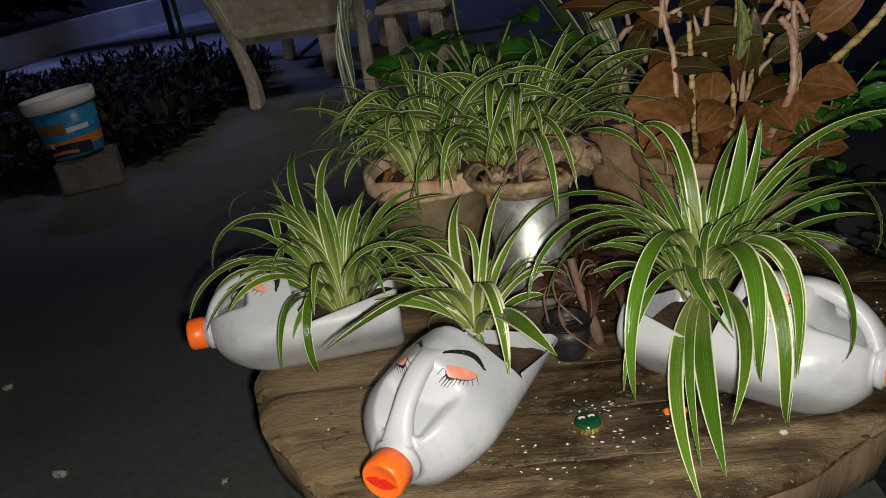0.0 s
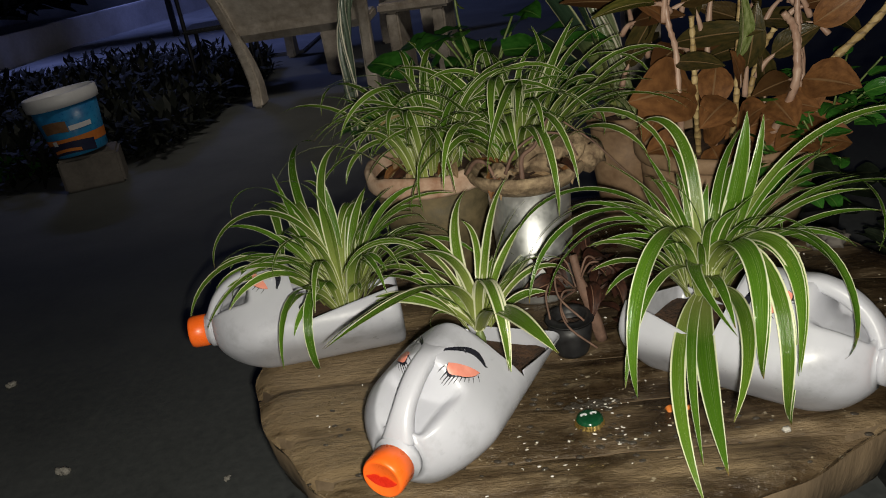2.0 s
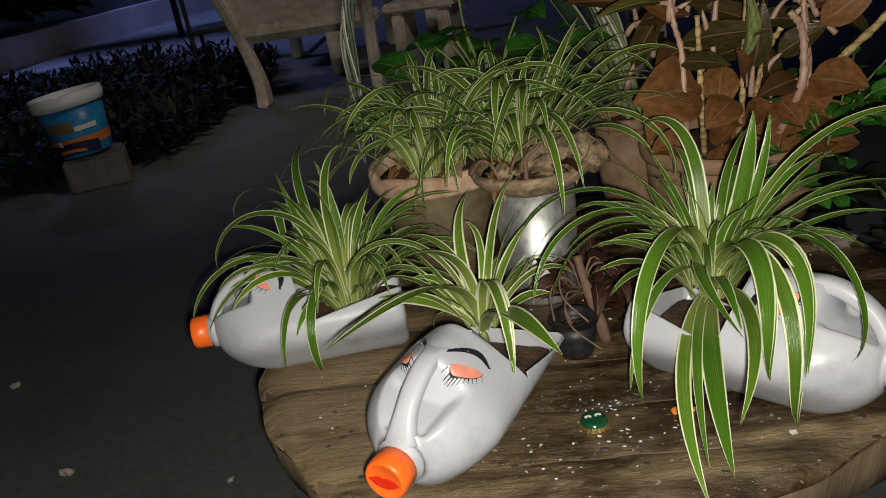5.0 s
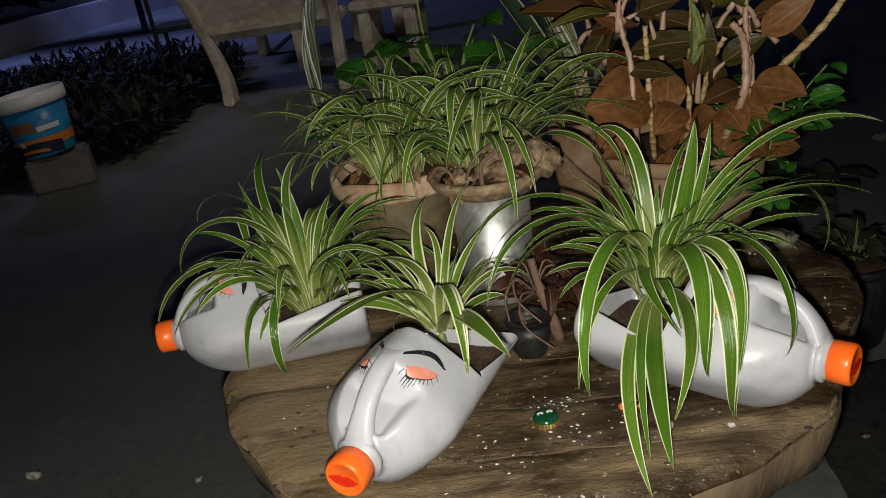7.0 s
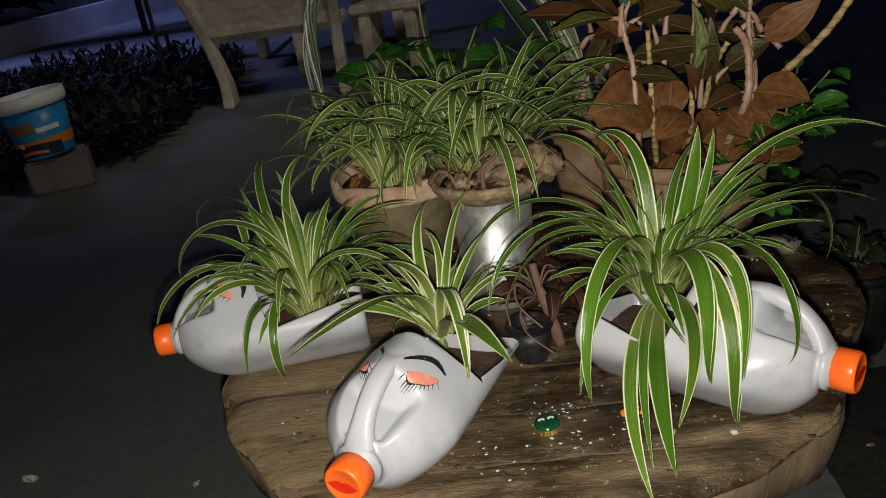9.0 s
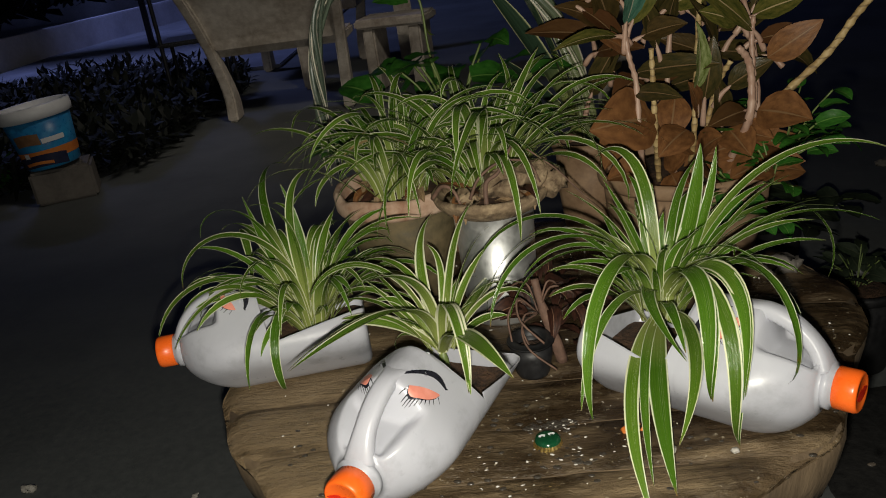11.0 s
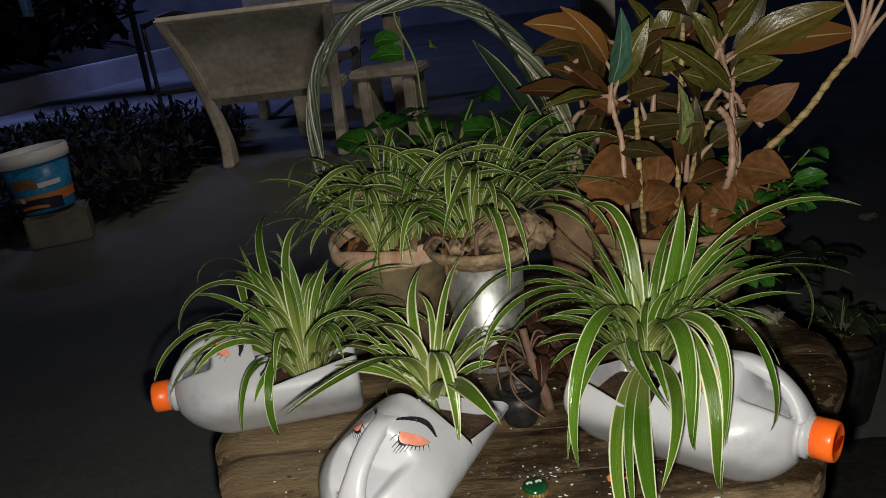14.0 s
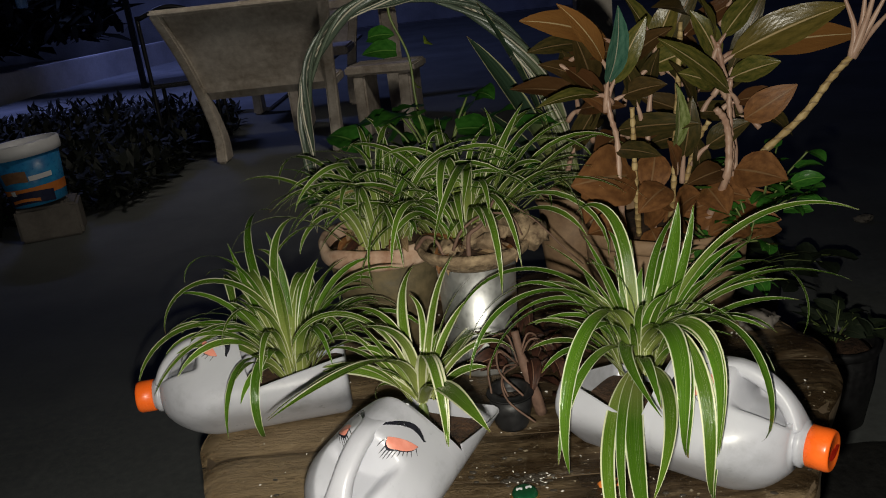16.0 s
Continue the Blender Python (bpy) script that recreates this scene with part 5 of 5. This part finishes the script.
# ---- far things ----
def make_bench(label, place, rz, size):
    """Moulded concrete garden bench seen from behind: curved side slabs, leaning back panel, seat."""
    t = thing("concrete_bench", label, "bench", group="garden benches")
    t.matrix_world = pose(*place, 0, 0, rz) @ Matrix.Scale(size, 4)
    prof = bend([(-0.24, 0.0, 0.0), (-0.225, 0.16, 0.0), (-0.30, 0.40, 0.02), (-0.45, 0.66, 0.05), (-0.64, 0.915, 0.09)], 5)
    n = len(prof)
    for sign in (-1, 1):
        bm = bmesh.new()
        rows = []
        for p in prof:
            y, z, out = p
            deep = 0.07 if z > 0.44 else 0.07 + 0.22 * (0.44 - z)
            x = sign * (0.36 + out)
            rows.append([bm.verts.new(q) for q in ((x - 0.032, y, z), (x + 0.032, y, z), (x + 0.032, y + deep, z), (x - 0.032, y + deep, z))])
        for r, q in zip(rows, rows[1:]):
            for k in range(4):
                bm.faces.new((r[k], r[(k + 1) % 4], q[(k + 1) % 4], q[k]))
        bm.faces.new(rows[0])
        bm.faces.new(rows[-1])
        bmesh.ops.recalc_face_normals(bm, faces=bm.faces[:])
        bmesh.ops.bevel(bm, geom=[e for e in bm.edges if e.is_manifold and e.calc_face_angle(0) > 0.9], offset=0.012, segments=2, affect="EDGES")
        part("side_slab", bm, M_CONCRETE, t, smooth=False)
    bm = bmesh.new()
    rows = []
    for i in range(9):
        z = 0.44 + 0.46 * i / 8
        y = -0.325 - 0.29 * ((z - 0.44) / 0.46) ** 1.25
        half = 0.35 + 0.07 * (z - 0.44) / 0.46
        rows.append([bm.verts.new(q) for q in ((-half, y + 0.03, z), (half, y + 0.03, z), (half, y + 0.075, z), (-half, y + 0.075, z))])
    for r, q in zip(rows, rows[1:]):
        for k in range(4):
            bm.faces.new((r[k], r[(k + 1) % 4], q[(k + 1) % 4], q[k]))
    bm.faces.new(rows[0])
    bm.faces.new(rows[-1])
    bmesh.ops.recalc_face_normals(bm, faces=bm.faces[:])
    part("back_panel", bm, M_CONCRETE, t, "stained pale concrete panel", smooth=False)
    bm = box(0.96, 0.085, 0.035, 0.012)
    for v in bm.verts:
        v.co.y -= 0.60
        v.co.z += 0.90
    part("top_rail", bm, M_CONCRETE, t, smooth=False)
    bm = box(0.80, 0.44, 0.06, 0.012)
    for v in bm.verts:
        v.co.y -= 0.02
        v.co.z += 0.39
    part("seat", bm, M_CONCRETE, t, smooth=False)
    return t


make_bench("weathered moulded concrete garden bench seen from behind", (-1.07, 4.80, 0), 0, 1.0)
make_bench("second concrete bench facing across the garden table", (-1.22, 6.35, 0), 180, 1.12)


def make_bucket():
    b = thing("cement_block", "rough grey cement block on the ground", "block", (-1.90, 3.34, 0), 20)
    part("body", roughen(box(0.27, 0.20, 0.16, 0.012), 0.004, 12), M_BLOCK, b, smooth=False)
    t = thing("paint_bucket", "white and blue plastic paint bucket on a block", "bucket", (-1.92, 3.33, 0.162), 0)
    t.matrix_world = pose(-1.92, 3.33, 0.168, 0, -5, 0)

    def wall(z):
        return 0.118 + 0.030 * z / 0.235

    part("body", lathe([(0.112, 0.0), (0.118, 0.004), (0.148, 0.235), (0.144, 0.235), (0.114, 0.01)], 48), M_BLUE, t, "blue printed plastic")
    part("rim", lathe([(0.149, 0.222), (0.160, 0.225), (0.164, 0.25), (0.163, 0.278), (0.158, 0.283), (0.150, 0.280), (0.146, 0.235)], 48, False), M_WHITE, t, "white plastic rim")
    part("lining", lathe([(0.110, 0.03), (0.143, 0.234)], 40, True), M_WHITE, t)

    def band(name, z0, z1, a0, a1, material, off, slope=0.0):
        bm, lo, hi = bmesh.new(), [], []
        for i in range(25):
            a = radians(a0 + (a1 - a0) * i / 24)
            for row, z in ((lo, z0), (hi, z1)):
                z = z + slope * math.sin(i / 24 * math.pi)
                row.append(bm.verts.new(((wall(z) + off) * math.cos(a), (wall(z) + off) * math.sin(a), z)))
        for i in range(24):
            bm.faces.new((lo[i], lo[i + 1], hi[i + 1], hi[i]))
        part(name, bm, material, t)

    band("orange_band", 0.045, 0.088, 170, 380, M_LABEL_ORANGE, 0.0015)
    band("dark_print", 0.006, 0.060, 222, 330, M_NAVY, 0.003, 0.012)
    band("orange_print", 0.022, 0.036, 240, 300, M_LABEL_ORANGE, 0.0045, 0.008)
    band("brown_print", 0.115, 0.165, 240, 290, M_BROWNPRINT, 0.0015, 0.006)
    band("white_bar", 0.118, 0.140, 292, 335, M_WHITE, 0.003)
    band("white_bar", 0.062, 0.084, 246, 257, M_WHITE, 0.003)
    return t


make_bucket()


def leaf_bank(name, label, x0, x1, y0, y1, z0, z1, count, size, material, seed, category="plants"):
    """Many leaves in one mesh: a low bed or a dark shrubbery, ragged at its top."""
    rnd = random.Random(seed)
    verts, faces = [], []
    for i in range(count):
        x, y = rnd.uniform(x0, x1), rnd.uniform(y0, y1)
        top = z1 * (0.65 + 0.35 * noise.noise((x * 1.7, y * 1.7, seed))) 
        z = rnd.uniform(z0, max(z0 + 0.02, top))
        az, lift, s = rnd.uniform(0, 6.28), rnd.uniform(-0.3, 1.3), size * rnd.uniform(0.6, 1.4)
        d = Vector((math.cos(az) * math.cos(lift), math.sin(az) * math.cos(lift), math.sin(lift))) * s
        w = Vector((-math.sin(az), math.cos(az), rnd.uniform(-0.4, 0.4))) * s * 0.16
        p = Vector((x, y, z))
        k = len(verts)
        sag = Vector((0, 0, -0.12 * s))
        verts += [p - w * 0.3, p + w * 0.3, p + d * 0.5 + w, p + d * 0.5 - w, p + d + sag]
        faces += [(k, k + 1, k + 2, k + 3), (k + 3, k + 2, k + 4)]
    me = bpy.data.meshes.new(name)
    me.from_pydata([tuple(v) for v in verts], [], faces)
    me.materials.append(material)
    return tagged(new(name, me), label, category, kind="stuff")


# far below real leaf tone: the night's darkness is put into the colour
M_SHADED_BED = surface("night_shaded_foliage", (0.002, 0.004, 0.002), (0.005, 0.009, 0.005), 3, 20, 0.7, 0.2, 0.001)
leaf_bank("planting_bed", "low planting bed beside the yard, night darkness in its colour", -4.6, -2.15, 3.3, 6.4, 0.0, 0.34, 12000, 0.10, M_SHADED_BED, 3)
leaf_bank("planting_bed", "low plants in front of the bench, coloured with the night's darkness", -2.25, -1.64, 3.62, 6.0, 0.0, 0.26, 5200, 0.10, M_SHADED_BED, 4)
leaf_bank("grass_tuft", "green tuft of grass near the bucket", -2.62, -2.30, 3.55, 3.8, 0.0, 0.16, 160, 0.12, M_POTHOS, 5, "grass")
leaf_bank("shaded_shrubbery", "overhanging shrubs against the far wall, night darkness in their colour", -9.5, -5.25, 8.2, 13.5, 0.5, 3.3, 6500, 0.42, M_SHADED_BED, 6)

# raised paving, far wall, posts
bm = box(3.6, 8.0, 0.03, 0.008)
ob = tagged(part("pavement", bm, M_SLAB, smooth=False), "grey paving beyond the planting bed", "pavement", kind="structure")
ob.location = (-3.35, 10.6, 0)
M_LOWWALL = surface("pale_painted_wall", (0.40, 0.40, 0.44), (0.62, 0.62, 0.68), 2.5, 30, 0.8, 0.3, 0.002)
bm = box(0.18, 7.4, 0.36, 0.015)
ob = tagged(part("wall_low", bm, M_LOWWALL, smooth=False), "low pale painted garden wall", "wall", kind="structure")
ob.matrix_world = pose(-5.05, 10.6, 0, 0, 0, -12.7)
bm = box(40, 0.3, 4.5, 0.02)
ob = tagged(part("wall_far", bm, M_SLAB, smooth=False), "dim blue-grey boundary wall", "wall", kind="structure")
ob.location = (0, 17.0, 0)


def make_table():
    t = thing("concrete_table", "pale concrete garden table behind the bench", "table", (-0.78, 5.60, 0), 4)
    bm = box(1.15, 0.62, 0.06, 0.015)
    for v in bm.verts:
        v.co.z += 0.80
    part("tabletop", bm, M_CONCRETE, t, smooth=False)
    for x in (-0.34, 0.36):
        bm = box(0.12, 0.42, 0.80, 0.015)
        for v in bm.verts:
            v.co.x += x + 0.04 * math.cos(v.co.z * 7)
        part("leg", bm, M_CONCRETE, t, smooth=False)
    return t


make_table()


def make_stool(place, rz):
    t = thing("concrete_stool", "pale concrete garden stool by the table", "stool", place, rz)
    bm = box(0.46, 0.34, 0.06, 0.014)
    for v in bm.verts:
        v.co.z += 0.40
    part("seat", bm, M_CONCRETE, t, smooth=False)
    for x in (-0.15, 0.15):
        bm = box(0.08, 0.28, 0.40, 0.012)
        for v in bm.verts:
            v.co.x += x
        part("leg", bm, M_CONCRETE, t, smooth=False)


make_stool((-0.40, 5.05, 0), -12)
p = thing("concrete_post", "pale concrete post standing in the yard", "post", (0.52, 2.55, 0))
part("shaft", box(0.115, 0.115, 1.25, 0.012), M_CONCRETE, p, smooth=False)
part("cap", box(0.135, 0.135, 0.05, 0.012), M_CONCRETE, p, smooth=False).location = (0, 0, 1.25)


def make_chair():
    t = thing("metal_chair", "dark metal garden chair behind the bench", "chair", (-1.80, 5.35, 0), 10)
    for x in (-0.2, 0.2):
        part("leg", tube(bend([(x, -0.2, 0.0), (x, -0.19, 0.45), (x, -0.22, 0.9)], 5), 0.014, 8), M_METAL_DARK, t)
        part("leg", tube(bend([(x, 0.2, 0.0), (x, 0.19, 0.43)], 5), 0.014, 8), M_METAL_DARK, t)
    bm = box(0.44, 0.42, 0.03, 0.01)
    for v in bm.verts:
        v.co.z += 0.43
    part("seat", bm, M_METAL_DARK, t, smooth=False)
    part("back", tube(bend([(-0.2, -0.22, 0.88), (0, -0.23, 0.94), (0.2, -0.22, 0.88)], 6), 0.016, 8), M_METAL_DARK, t)


make_chair()


# ---- bottles hung among the far shrubs ----
M_TEAL = surface("pale_teal_plastic", (0.10, 0.20, 0.26), (0.22, 0.36, 0.42), 9, 40, 0.25, 0.2, 0.001)
for i, (x, y, z) in enumerate(((-5.6, 8.9, 1.15), (-5.1, 9.0, 1.30), (-4.55, 8.8, 1.05), (-6.1, 9.1, 1.2), (-4.0, 9.2, 1.3))):
    t = thing("hanging_bottle", "pale teal plastic bottle hung among dark shrubs", "bottle", (x, y, z), i * 30, "hanging bottles")
    part("bottle", lathe([(0.03, 0.0), (0.055, 0.01), (0.06, 0.05), (0.06, 0.24), (0.05, 0.30), (0.022, 0.36), (0.018, 0.40)], 24, True, True), M_TEAL, t)
    part("cord", tube([(0, 0, 0.39), (0, 0, 2.80 - z)], 0.004, 6), M_METAL_DARK, t)
t = thing("pergola", "dark metal pergola with bottles hung among shrubs", "pergola", (-5.1, 9.0, 0))
part("beam", box(3.2, 0.7, 0.06, 0.01), M_METAL_DARK, t, smooth=False).location = (0, 0, 2.78)
for x in (-1.5, 1.5):
    part("post", box(0.06, 0.06, 2.78, 0.008), M_METAL_DARK, t, smooth=False).location = (x, 0.25, 0)
